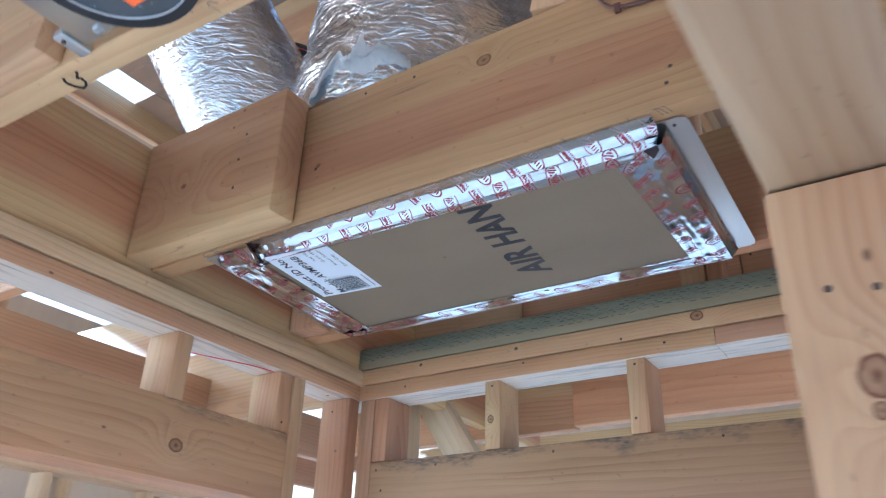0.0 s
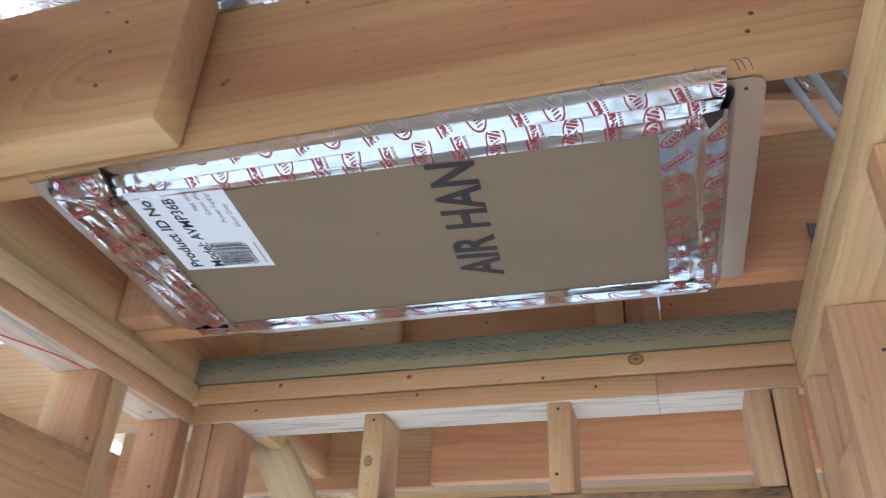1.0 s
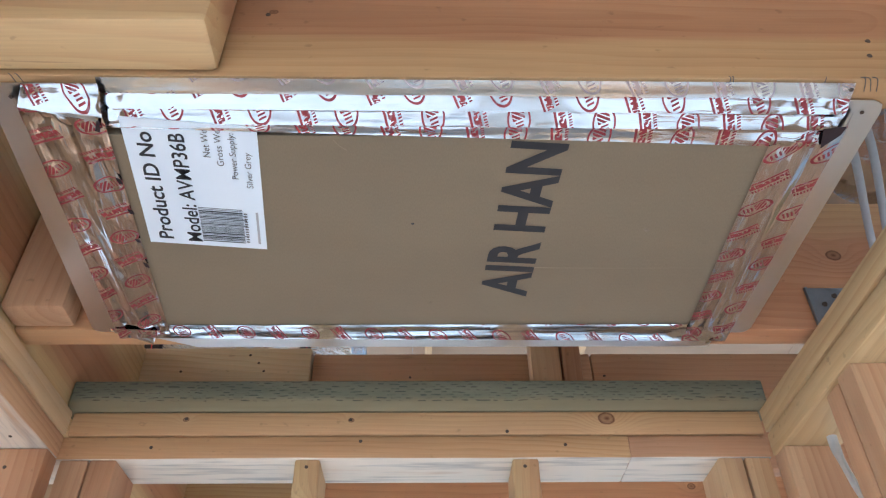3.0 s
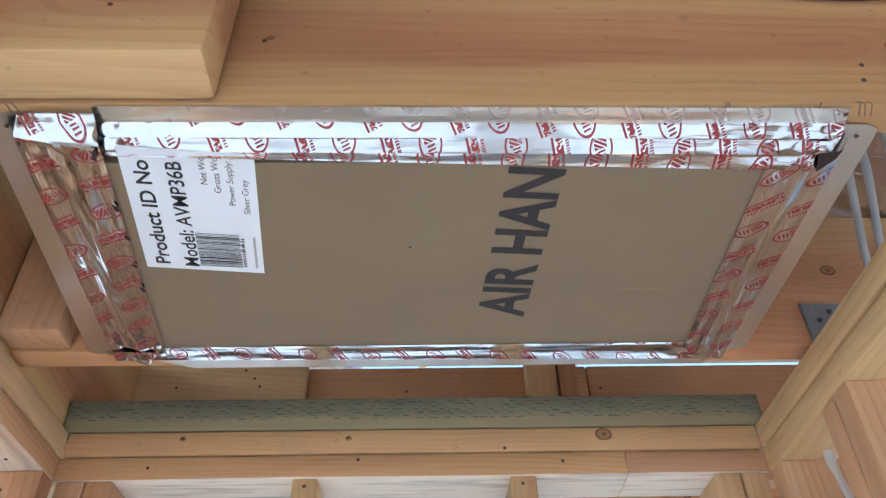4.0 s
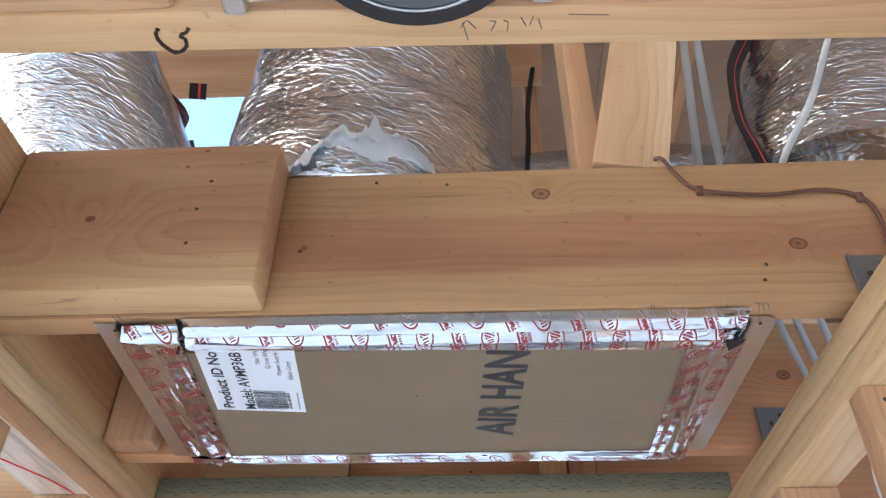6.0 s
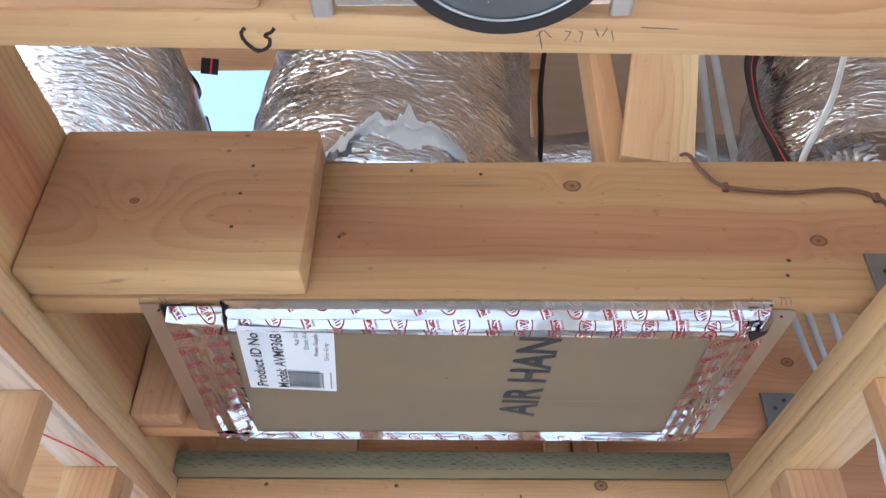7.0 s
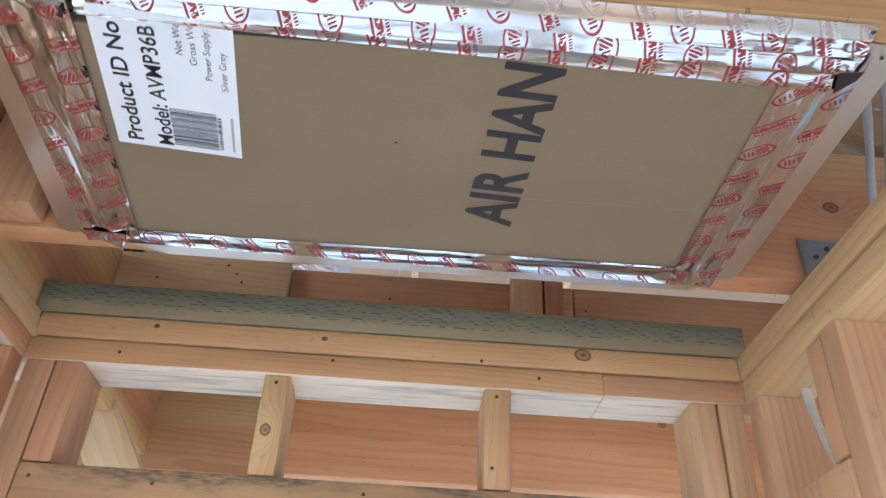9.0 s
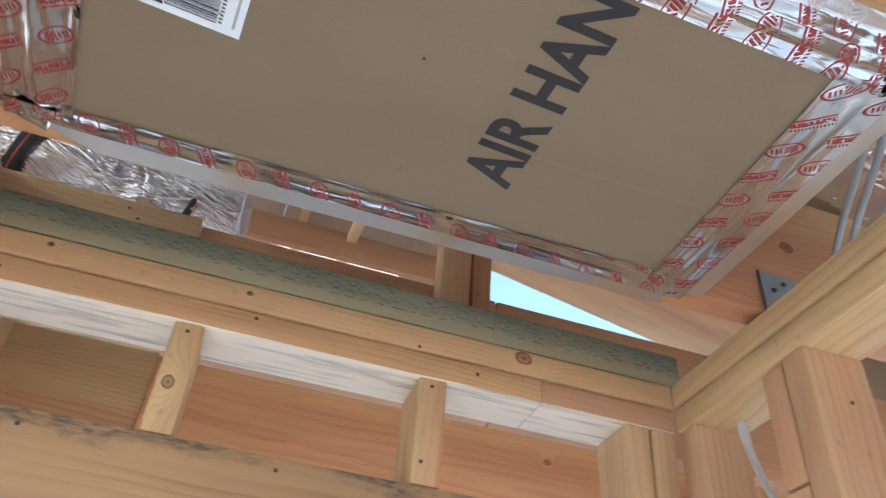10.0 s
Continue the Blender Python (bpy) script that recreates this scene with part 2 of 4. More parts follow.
def foil_material(name, printed, crinkle=1.0, tintc=(0.86, 0.88, 0.90), rough=0.13, fade=1.0):
    """Aluminium foil; printed adds rows of red oval marks and blocks of bars, laid out on the UV map in metres."""
    g = Graph(name)
    uv = g.coords("UV") if printed else g.coords()
    p = g.coords()
    if printed:
        n2 = g.noise(g.vec("MULTIPLY", uv, (6.0, 170.0, 1.0)), 1.0, 2.0, 0.5, 0.4)
        n1 = g.noise(g.vec("MULTIPLY", uv, (9.0, 22.0, 1.0)), 1.0, 2.0, 0.5, 0.8)
        h = g.math("MULTIPLY_ADD", n2, 0.5, n1)
    else:
        bend = g.join(g.noise(p, 5.0, 2.0), g.noise(g.vec("ADD", p, (5.0, 3.0, 1.0)), 5.0, 2.0), g.noise(g.vec("ADD", p, (1.0, 8.0, 4.0)), 5.0, 2.0))
        q = g.vec("ADD", p, g.vec("SCALE", bend, scale=0.10))
        s = g.split(q)
        turned = g.join(g.math("MULTIPLY_ADD", s[2], 0.5, s[0]), g.math("MULTIPLY_ADD", s[2], -0.4, s[1]), g.math("MULTIPLY_ADD", s[0], 0.45, s[2]))
        h = None
        for base, k, weight in ((q, (9.0, 9.0, 26.0), 0.55), (turned, (30.0, 30.0, 70.0), 0.34), (q, (90.0, 90.0, 160.0), 0.12)):
            w = g.vec("MULTIPLY", base, k)
            v = g.tree.nodes.new("ShaderNodeTexVoronoi")
            g.put(v.inputs["Vector"], w)
            v.inputs["Scale"].default_value = 1.0
            facet = g.vec("DOT_PRODUCT", g.vec("SUBTRACT", v.outputs["Color"], (0.5, 0.5, 0.5)), g.vec("SUBTRACT", w, v.outputs["Position"]))
            h = g.math("MULTIPLY", facet, weight) if h is None else g.math("MULTIPLY_ADD", facet, weight, h)
        for base, k, weight in ((q, (5.0, 5.0, 44.0), 0.5), (turned, (9.0, 9.0, 70.0), 0.34), (turned, (24.0, 24.0, 26.0), 0.25)):
            n = g.noise(g.vec("MULTIPLY", base, k), 1.0, 2.0, 0.5, 0.3)
            ridge = g.ramp(g.math("ABSOLUTE", g.math("SUBTRACT", n, 0.5)), [(0.0, 1.0), (0.09, 0.0)])
            h = g.math("MULTIPLY_ADD", ridge, weight * 0.5, h)
        n2 = g.noise(q, 60.0, 3.0, 0.65, 1.5)
    col = tintc
    rgh = g.math("MULTIPLY_ADD", n2, 0.12, rough)
    metal = 1.0
    if printed:
        a = radians(62)
        s = g.split(uv)
        u = g.math("ADD", g.math("MULTIPLY", s[0], math.cos(a)), g.math("MULTIPLY", s[1], math.sin(a)))
        v = g.math("SUBTRACT", g.math("MULTIPLY", s[1], math.cos(a)), g.math("MULTIPLY", s[0], math.sin(a)))
        row = g.math("DIVIDE", v, 0.036)
        rid = g.math("FLOOR", row)
        lv = g.math("MULTIPLY", g.math("SUBTRACT", g.math("FRACT", row), 0.5), 0.036)
        cu = g.math("ADD", g.math("DIVIDE", u, 0.056), g.math("MULTIPLY", rid, 0.37))
        cid = g.math("FLOOR", cu)
        lu = g.math("MULTIPLY", g.math("SUBTRACT", g.math("FRACT", cu), 0.5), 0.056)
        odd = g.math("GREATER_THAN", g.math("FRACT", g.math("MULTIPLY", g.math("ADD", cid, rid), 0.5)), 0.25)
        e = g.vec("LENGTH", g.join(g.math("DIVIDE", lu, 0.0185), g.math("DIVIDE", lv, 0.0105), 0.0))
        ring = g.math("MULTIPLY", g.math("GREATER_THAN", e, 0.84), g.math("LESS_THAN", e, 1.0))
        block = g.math("MULTIPLY", g.math("LESS_THAN", g.math("ABSOLUTE", g.math("ADD", lu, 0.006)), 0.006), g.math("LESS_THAN", g.math("ABSOLUTE", lv), 0.0055))
        slit = g.math("GREATER_THAN", g.math("FRACT", g.math("MULTIPLY", g.math("ADD", lu, lv), 210.0)), 0.3)
        block = g.math("MULTIPLY", block, slit)
        dash = g.math("MULTIPLY", g.math("LESS_THAN", g.math("ABSOLUTE", g.math("SUBTRACT", lu, 0.0075)), 0.006), g.math("LESS_THAN", g.math("ABSOLUTE", lv), 0.0035))
        dash = g.math("MULTIPLY", dash, g.math("GREATER_THAN", g.math("FRACT", g.math("MULTIPLY", lu, 250.0)), 0.5))
        oval = g.math("MAXIMUM", ring, g.math("MAXIMUM", block, dash))
        inb = g.math("LESS_THAN", g.math("ABSOLUTE", lu), 0.019)
        thick = g.math("MULTIPLY", g.math("LESS_THAN", g.math("ABSOLUTE", g.math("ADD", lv, 0.001)), 0.0032), g.math("GREATER_THAN", g.noise(g.vec("MULTIPLY", g.join(lu, lv, cid), (420.0, 160.0, 1.0)), 1.0, 1.0), 0.44))
        rule = g.math("LESS_THAN", g.math("ABSOLUTE", g.math("SUBTRACT", lv, 0.0048)), 0.0011)
        thin = g.math("MULTIPLY", g.math("LESS_THAN", g.math("ABSOLUTE", g.math("ADD", lv, 0.0078)), 0.0016), g.math("GREATER_THAN", g.math("FRACT", g.math("MULTIPLY", lu, 330.0)), 0.45))
        words = g.math("MULTIPLY", inb, g.math("MAXIMUM", thick, g.math("MAXIMUM", rule, thin)))
        mark = g.math("MULTIPLY_ADD", odd, g.math("SUBTRACT", words, oval), oval)
        mark = g.math("MULTIPLY", mark, g.ramp(g.noise(uv, 90.0, 2.0), [(0.22, 0.55), (0.40, 0.97)]))
        mark = g.math("MULTIPLY", mark, fade)
        col = g.mix(mark, tintc, (0.22, 0.007, 0.009))
        metal = g.math("MULTIPLY_ADD", mark, -0.85, 1.0)
        rgh = g.math("MULTIPLY_ADD", mark, 0.35, rgh)
    return g.finish(col, rgh, metal, g.bump(h, min(1.0, 0.16 * crinkle), 0.004 if printed else 0.0052))


cardboard = cardboard_material()
tape = foil_material("printed_foil_tape", True, 1.3, (0.54, 0.58, 0.64), 0.07)
flange_foil = foil_material("flange_foil", True, 0.9, (0.56, 0.58, 0.60), 0.16, 0.35)
duct_foil = foil_material("duct_jacket_foil", False, 5.0, (0.66, 0.68, 0.72), 0.11)


def treated_material():
    """Pressure-treated lumber: green, with short incised slits in staggered rows on the upper part of its face."""
    g = Graph("treated_lumber")
    p = g.coords()
    s = g.split(p)
    rowf = g.math("DIVIDE", g.math("MULTIPLY_ADD", g.noise(g.vec("MULTIPLY", p, (11.0, 1.0, 30.0)), 1.0, 2.0), 0.012, s[2]), 0.0047)
    rid = g.math("FLOOR", rowf)
    lv = g.math("ABSOLUTE", g.math("SUBTRACT", g.math("FRACT", rowf), 0.5))
    cu = g.math("ADD", g.math("DIVIDE", g.math("ADD", s[0], g.math("MULTIPLY", g.noise(p, 30.0, 2.0), 0.05)), 0.024), g.math("MULTIPLY", rid, 0.41))
    lu = g.math("ABSOLUTE", g.math("SUBTRACT", g.math("FRACT", cu), 0.5))
    slit = g.math("MULTIPLY", g.math("LESS_THAN", lu, 0.27), g.math("LESS_THAN", lv, 0.22))
    slit = g.math("MULTIPLY", slit, g.math("GREATER_THAN", s[2], -0.010))
    slit = g.math("MULTIPLY", slit, g.ramp(g.noise(g.vec("MULTIPLY", p, (45.0, 45.0, 160.0)), 1.0, 2.0), [(0.42, 0.0), (0.58, 1.0)]))
    n = g.noise(g.vec("MULTIPLY", p, (6.0, 60.0, 60.0)), 1.0, 4.0)
    col = g.ramp(n, [(0.3, (0.160, 0.158, 0.088)), (0.7, (0.270, 0.258, 0.152))])
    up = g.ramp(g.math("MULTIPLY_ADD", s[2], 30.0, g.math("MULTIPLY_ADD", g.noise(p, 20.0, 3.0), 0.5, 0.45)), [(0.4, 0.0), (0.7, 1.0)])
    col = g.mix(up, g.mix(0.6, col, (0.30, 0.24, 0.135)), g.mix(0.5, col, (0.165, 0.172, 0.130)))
    col = g.mix(g.math("MULTIPLY", slit, 0.62), col, (0.035, 0.042, 0.040))
    h = g.math("SUBTRACT", g.math("MULTIPLY", n, 0.3), slit)
    return g.finish(col, 0.75, 0.0, g.bump(h, 0.6, 0.0015))


treated = treated_material()


def deck_material(name, a, b):
    g = Graph(name)
    p = g.coords()
    n = g.noise(g.vec("MULTIPLY", p, (2.0, 22.0, 2.0)), 1.0, 4.0, 0.6)
    blot = g.noise(p, 1.7, 3.0)
    col = g.mix(0.35, g.mix(n, a, b), g.ramp(blot, [(0.35, 0.7), (0.65, 1.15)]), "MULTIPLY")
    return g.finish(col, 0.8, 0.0, g.bump(n, 0.3, 0.001))


plywood = deck_material("plywood", (0.27, 0.185, 0.12), (0.36, 0.255, 0.17))
pale_sheet = deck_material("pale_plywood", (0.56, 0.46, 0.34), (0.68, 0.58, 0.45))
slab = deck_material("concrete_slab", (0.40, 0.38, 0.35), (0.48, 0.455, 0.42))
dirt = deck_material("bare_ground", (0.40, 0.375, 0.33), (0.50, 0.47, 0.42))


# ---------- mesh helpers ----------
def mesh_object(name, bm, material, parent=None, label=""):
    me = bpy.data.meshes.new(name)
    bm.to_mesh(me)
    bm.free()
    if material is not None:
        me.materials.append(material)
    ob = new(name, me)
    if parent is not None:
        ob.parent = parent
    if label:
        ob["label"] = label
    return ob


def part(name, bm, material, parent, label=""):
    return mesh_object(name, bm, material, parent, label)


def empty(name, at=(0, 0, 0)):
    ob = new(name)
    ob.empty_display_size = 0.05
    ob.location = at
    return ob


def shade(ob, angle=40):
    for f in ob.data.polygons:
        f.use_smooth = True
    ob.data.set_sharp_from_angle(angle=radians(angle))
    return ob


def box_bm(sx, sy, sz, ease=0.0025, cuts=0):
    bm = bmesh.new()
    bmesh.ops.create_cube(bm, size=1.0)
    bmesh.ops.scale(bm, vec=(sx, sy, sz), verts=bm.verts)
    if ease:
        bmesh.ops.bevel(bm, geom=bm.edges[:], offset=min(ease, 0.3 * min(sx, sy, sz)), segments=2, profile=0.5, affect="EDGES")
    return bm


AXIS = {"x": Matrix.Identity(4), "y": pose(0, 0, 0, 0, 0, 90), "z": pose(0, 0, 0, 0, -90, 0)}


def lumber(name, x, y, z, material, parent=None, label="", ease=0.003, tilt=None, bow=0.0):
    """A sawn board that fills the ranges x, y and z; its grain runs along its longest side."""
    d = (x[1] - x[0], y[1] - y[0], z[1] - z[0])
    k = "xyz"[max(range(3), key=lambda i: d[i])]
    size = {"x": (d[0], d[1], d[2]), "y": (d[1], d[0], d[2]), "z": (d[2], d[1], d[0])}[k]
    bm = box_bm(*size, ease)
    ob = mesh_object(name, bm, material, None, label)
    m = Matrix.Translation(((x[0] + x[1]) / 2, (y[0] + y[1]) / 2, (z[0] + z[1]) / 2)) @ (tilt or Matrix.Identity(4)) @ AXIS[k]
    if parent is not None:
        ob.parent = parent
    ob.matrix_basis = m if parent is None else parent.matrix_basis.inverted() @ m
    shade(ob)
    return ob


def local_knots(x, y, z, points):
    """Knot places given in the world, as local places of the board that fills those ranges along x."""
    c = ((x[0] + x[1]) / 2, (y[0] + y[1]) / 2, (z[0] + z[1]) / 2)
    return [(a - c[0], b - c[1], e - c[2], r) for a, b, e, r in points]


def tube_bm(points, radius, sides=10, closed_ends=True, wobble=None, up=(0.13, 0.27, 0.95)):
    """A round tube along a smooth line through the points."""
    pts = [Vector(p) for p in points]
    line = []
    for i in range(len(pts) - 1):
        a, b, c, d = pts[max(i - 1, 0)], pts[i], pts[i + 1], pts[min(i + 2, len(pts) - 1)]
        for k in range(8):
            t = k / 8
            line.append(0.5 * ((2 * b) + (c - a) * t + (2 * a - 5 * b + 4 * c - d) * t * t + (3 * b - a - 3 * c + d) * t ** 3))
    line.append(pts[-1])
    bm = bmesh.new()
    rings = []
    up = Vector(up).normalized()
    for i, q in enumerate(line):
        tan = (line[min(i + 1, len(line) - 1)] - line[max(i - 1, 0)]).normalized()
        side = tan.cross(up).normalized()
        nrm = side.cross(tan)
        ring = []
        for j in range(sides):
            a = 2 * math.pi * j / sides
            rr = radius if wobble is None else wobble(i / (len(line) - 1), a)
            if isinstance(rr, tuple):
                ring.append(bm.verts.new(q + side * rr[0] * math.cos(a) + nrm * rr[1] * math.sin(a)))
            else:
                ring.append(bm.verts.new(q + (side * math.cos(a) + nrm * math.sin(a)) * rr))
        rings.append(ring)
    for r0, r1 in zip(rings, rings[1:]):
        for j in range(sides):
            bm.faces.new((r0[j], r0[(j + 1) % sides], r1[(j + 1) % sides], r1[j]))
    if closed_ends:
        bm.faces.new(rings[0][::-1])
        bm.faces.new(rings[-1])
    bmesh.ops.recalc_face_normals(bm, faces=bm.faces[:])
    return bm


def disc_bm(radius, height, sides=10, dome=0.3):
    bm = bmesh.new()
    bmesh.ops.create_cone(bm, cap_ends=True, segments=sides, radius1=radius, radius2=radius * (1 - dome), depth=height)
    return bm


NAIL = bpy.data.meshes.new("nail")
_b = disc_bm(0.0029, 0.0012, 10)
_b.to_mesh(NAIL)
_b.free()
NAIL.materials.append(nail_steel)


def nail(parent, at, facing):
    """A driven nail head on a board; facing is the outward direction of the face."""
    ob = new("nail", NAIL)
    q = Vector(facing).to_track_quat("Z", "Y").to_matrix().to_4x4()
    m = Matrix.Translation(Vector(at) + Vector(facing) * 0.0004) @ q
    ob.parent = parent
    w = parent.matrix_basis if parent.parent is None else parent.parent.matrix_basis @ parent.matrix_basis
    ob.matrix_basis = w.inverted() @ m
    return ob


# ---------- the setting: far wall ----------
XL, XR, YF = -0.525, 0.528, 1.903
P0, P1, P2 = 2.364, 2.402, 2.440      # bottom, joint and top of the double top plate
T = 0.038
wall_north = tagged(empty("wall_north"), "open stud wall of bare fir with a header over its opening", "wall", kind="structure")
kx = ((XL, XR), (YF, YF + 0.089), (P1, P2))
up_n = lumber("upper_top_plate", *kx, wood("fir_plate_a", (0.69, 0.52, 0.31), (0.61, 0.42, 0.24), LATE, pith=(0.05, 0.05), rings=120, heart_at=0.05,
              knots=local_knots(*kx, [(0.290, YF, 2.428, 0.011), (-0.352, YF, 2.428, 0.004), (-0.101, YF, 2.426, 0.004)])), wall_north, "pale top plate with a round knot")
# Lower plates carry the far room's upward light as paler underside paint.
lo_n = lumber("lower_top_plate", (XL - 0.09, 0.318), (YF + 0.001, YF + 0.09), (P0, P1 - 0.0025), wood("fir_plate_b", (0.60, 0.39, 0.20), (0.54, 0.32, 0.165), LATE, rings=130, lit_under=0.9), wall_north, ease=0.0015)
lumber("lower_top_plate", (0.3184, XR), (YF + 0.0012, YF + 0.09), (P0, P1 - 0.0025), wood("fir_plate_d", (0.52, 0.32, 0.20), (0.50, 0.29, 0.18), LATE, rings=120, lit_under=0.9), wall_north, ease=0.0015)
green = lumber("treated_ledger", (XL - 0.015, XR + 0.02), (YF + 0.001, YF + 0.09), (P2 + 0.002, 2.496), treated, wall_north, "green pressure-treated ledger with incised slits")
KNOTTY = wood("fir_stud_knot", SAP, (0.52, 0.33, 0.18), LATE, rings=120, knots=[(-0.010, -0.0445, 0.004, 0.008)])
HZ = 2.216
for i, (x0, x1, mat) in enumerate([(-0.180, -0.143, KNOTTY), (0.141, 0.180, fir)]):
    c = lumber("cripple_stud", (x0, x1), (YF + 0.002, YF + 0.089), (HZ, P0), mat, wall_north)
    nail(c, (x0 + 0.018, YF + 0.002, 2.352), (0, -1, 0))
    if i:
        nail(c, (x0 + 0.012, YF + 0.002, 2.246), (0, -1, 0))
lumber("jack_stud", (-0.480, -0.441), (YF + 0.001, YF + 0.089), (HZ, P0), fir_red, wall_north)
lumber("corner_stud", (-0.523, -0.482), (YF + 0.001, YF + 0.089), (0.0, P0), fir_red, wall_north)
lumber("jack_stud", (0.447, 0.484), (YF + 0.001, YF + 0.089), (HZ, P0), fir_pale, wall_north)
rs = lumber("corner_stud", (0.487, 0.525), (YF + 0.001, YF + 0.089), (0.0, P0), fir_pale, wall_north)
HDR = wood("fir_header", (0.43, 0.285, 0.165), (0.38, 0.225, 0.13), (0.6, 0.48, 0.38), pith=(0.0, 0.12), rings=60, stain=0.7, mould=0.8)
hd = lumber("header", (-0.480, 0.485), (YF - 0.002, YF + 0.088), (HZ - 0.143, HZ - 0.002), HDR, wall_north, "weathered fir header with dark stains")
for x, z in [(-0.462, 2.196), (-0.445, 2.150), (-0.462, 2.105), (0.462, 2.190), (0.468, 2.155), (0.472, 2.115), (-0.02, 2.198), (0.31, 2.196), (-0.30, 2.195)]:
    nail(hd, (x, YF - 0.002, z), (0, -1, 0))
for x, z in ((-0.352, 2.429), (-0.102, 2.427), (0.136, 2.407)):
    nail(up_n, (x, YF, z), (0, -1, 0))
for x in (-0.395, -0.085, 0.222):
    nail(lo_n, (x, YF + 0.001, 2.376 + 0.016 * abs(math.sin(17 * x))), (0, -1, 0))

# ---------- left wall ----------
wall_west = tagged(empty("wall_west"), "open stud wall of bare fir with a header over a doorway", "wall", kind="structure")
XW = XL - 0.089
lumber("upper_top_plate", (XW, XL), (-1.2, YF - 0.001), (P1, P2), fir_pale, wall_west)
lw = lumber("lower_top_plate", (XW, XL - 0.001), (-1.2, YF - 0.001), (P0, P1 - 0.0025), wood("fir_plate_c", (0.58, 0.36, 0.22), (0.55, 0.32, 0.20), LATE, rings=110, lit_under=0.8), wall_west, "pinkish top plate with a red crayon stroke below")
WH = 2.236
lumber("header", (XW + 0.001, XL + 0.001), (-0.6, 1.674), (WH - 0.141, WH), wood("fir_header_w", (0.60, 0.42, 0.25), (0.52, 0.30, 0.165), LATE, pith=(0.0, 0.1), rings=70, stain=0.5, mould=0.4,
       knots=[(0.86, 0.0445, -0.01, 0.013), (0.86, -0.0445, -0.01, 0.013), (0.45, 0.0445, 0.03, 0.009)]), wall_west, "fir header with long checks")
for y0 in (1.358, 0.95, 0.55):
    c = lumber("cripple_stud", (XW + 0.002, XL - 0.002), (y0, y0 + T), (WH, P0), fir_pale, wall_west)
c = lumber("cripple_stud", (XW + 0.002, XL - 0.002), (1.634, 1.672), (WH, P0), fir, wall_west)
nail(c, (XL - 0.002, 1.653, 2.256), (1, 0, 0))
lumber("king_stud", (XW + 0.002, XL - 0.001), (1.676, 1.712), (0.0, P0), fir_pale, wall_west)
c = lumber("end_stud", (XW + 0.002, XL - 0.001), (1.864, 1.902), (0.0, P0), fir_red, wall_west)
nail(c, (-0.577, 1.864, 2.335), (0, -1, 0))
nail(c, (-0.556, 1.864, 2.24), (0, -1, 0))
nail(lw, (-0.564, 1.828, P0), (0, 0, -1))
part("crayon_mark", tube_bm([(-0.612, 1.455, P0 - 0.0005), (-0.588, 1.51, P0 - 0.0005), (-0.560, 1.575, P0 - 0.0005), (-0.548, 1.632, P0 - 0.0005)], 0.0014, 6), red_ink, wall_west, "red crayon stroke")

# ---------- right wall ----------
wall_east = tagged(empty("wall_east"), "open stud wall of bare fir beside the return air opening", "wall", kind="structure")
XE = XR + 0.089
lumber("upper_top_plate", (XR, XE), (-1.2, YF - 0.001), (P1, P2), fir, wall_east)
lumber("lower_top_plate", (XR + 0.001, XE), (-1.2, YF - 0.001), (P0, P1 - 0.0025), fir, wall_east)
st = lumber("stud", (XR + 0.003, XE), (1.864, 1.902), (0.0, P0), fir_red, wall_east)
lumber("cripple_stud", (XR + 0.004, XE), (1.679, 1.716), (2.213, P0 - 0.004), fir_red, wall_east)
lumber("header", (XR + 0.003, XE), (1.679, 1.795), (2.08, 2.209), fir_red, wall_east, "sawn header end with curved growth rings")
st = lumber("stud", (XR + 0.003, XE), (1.637, 1.676), (0.0, P0), fir_red, wall_east)
nail(st, (0.582, 1.637, 2.30), (0, -1, 0))
st = lumber("stud", (XR + 0.005, XE), (1.318, 1.357), (0.0, P0), wood("fir_stud_c", (0.56, 0.35, 0.20), (0.50, 0.28, 0.155), LATE, rings=110, pith=(0.0, 0.05), knots=[(1.07, -0.0195, 0.02, 0.012)]), wall_east)
nail(st, (0.556, 1.318, 2.345), (0, -1, 0))
nail(st, (0.572, 1.318, 2.345), (0, -1, 0))

trimmer = lumber("trimmer_stud", (0.573, 0.662), (1.000, 1.038), (0.0, 2.144), wood("fir_trimmer", (0.60, 0.42, 0.27), (0.55, 0.36, 0.23), LATE, rings=90, pith=(0.0, 0.06), knots=[(0.935, -0.019, 0.0, 0.012), (0.914, -0.019, 0.002, 0.005)]), wall_east)
for x, z in ((0.601, 2.066), (0.628, 2.062)):
    nail(trimmer, (x, 1.000, z), (0, -1, 0))
# Stained wood, made browner so the header's shaded side is in its colour.
lumber("header", (0.575, 0.664), (-0.6, 1.040), (2.146, 2.362), wood("fir_shaded", (0.43, 0.31, 0.20), (0.37, 0.25, 0.155), LATE, rings=60, stain=0.7), wall_east, "stained brown header, darkened in colour for its shaded side")

# ---------- ceiling joists over the opening ----------
JB, JT = 2.4555, 2.692
jx = ((XL - 0.014, 1.3), (1.281, 1.319), (JB, JT))
front = lumber("ceiling_joist", *jx, wood("fir_front", (0.53, 0.38, 0.21), (0.47, 0.28, 0.165), (0.72, 0.58, 0.46), pith=(0.05, 0.02), rings=70, zone=(-0.062, 0.042),
               knots=local_knots(*jx, [(0.180, 1.281, 2.645, 0.011), (0.501, 1.281, 2.547, 0.010), (-0.14, 1.281, 2.56, 0.004)])))
tagged(front, "wide fir joist in front of the return panel", "ceiling joist", "ceiling joists", "")
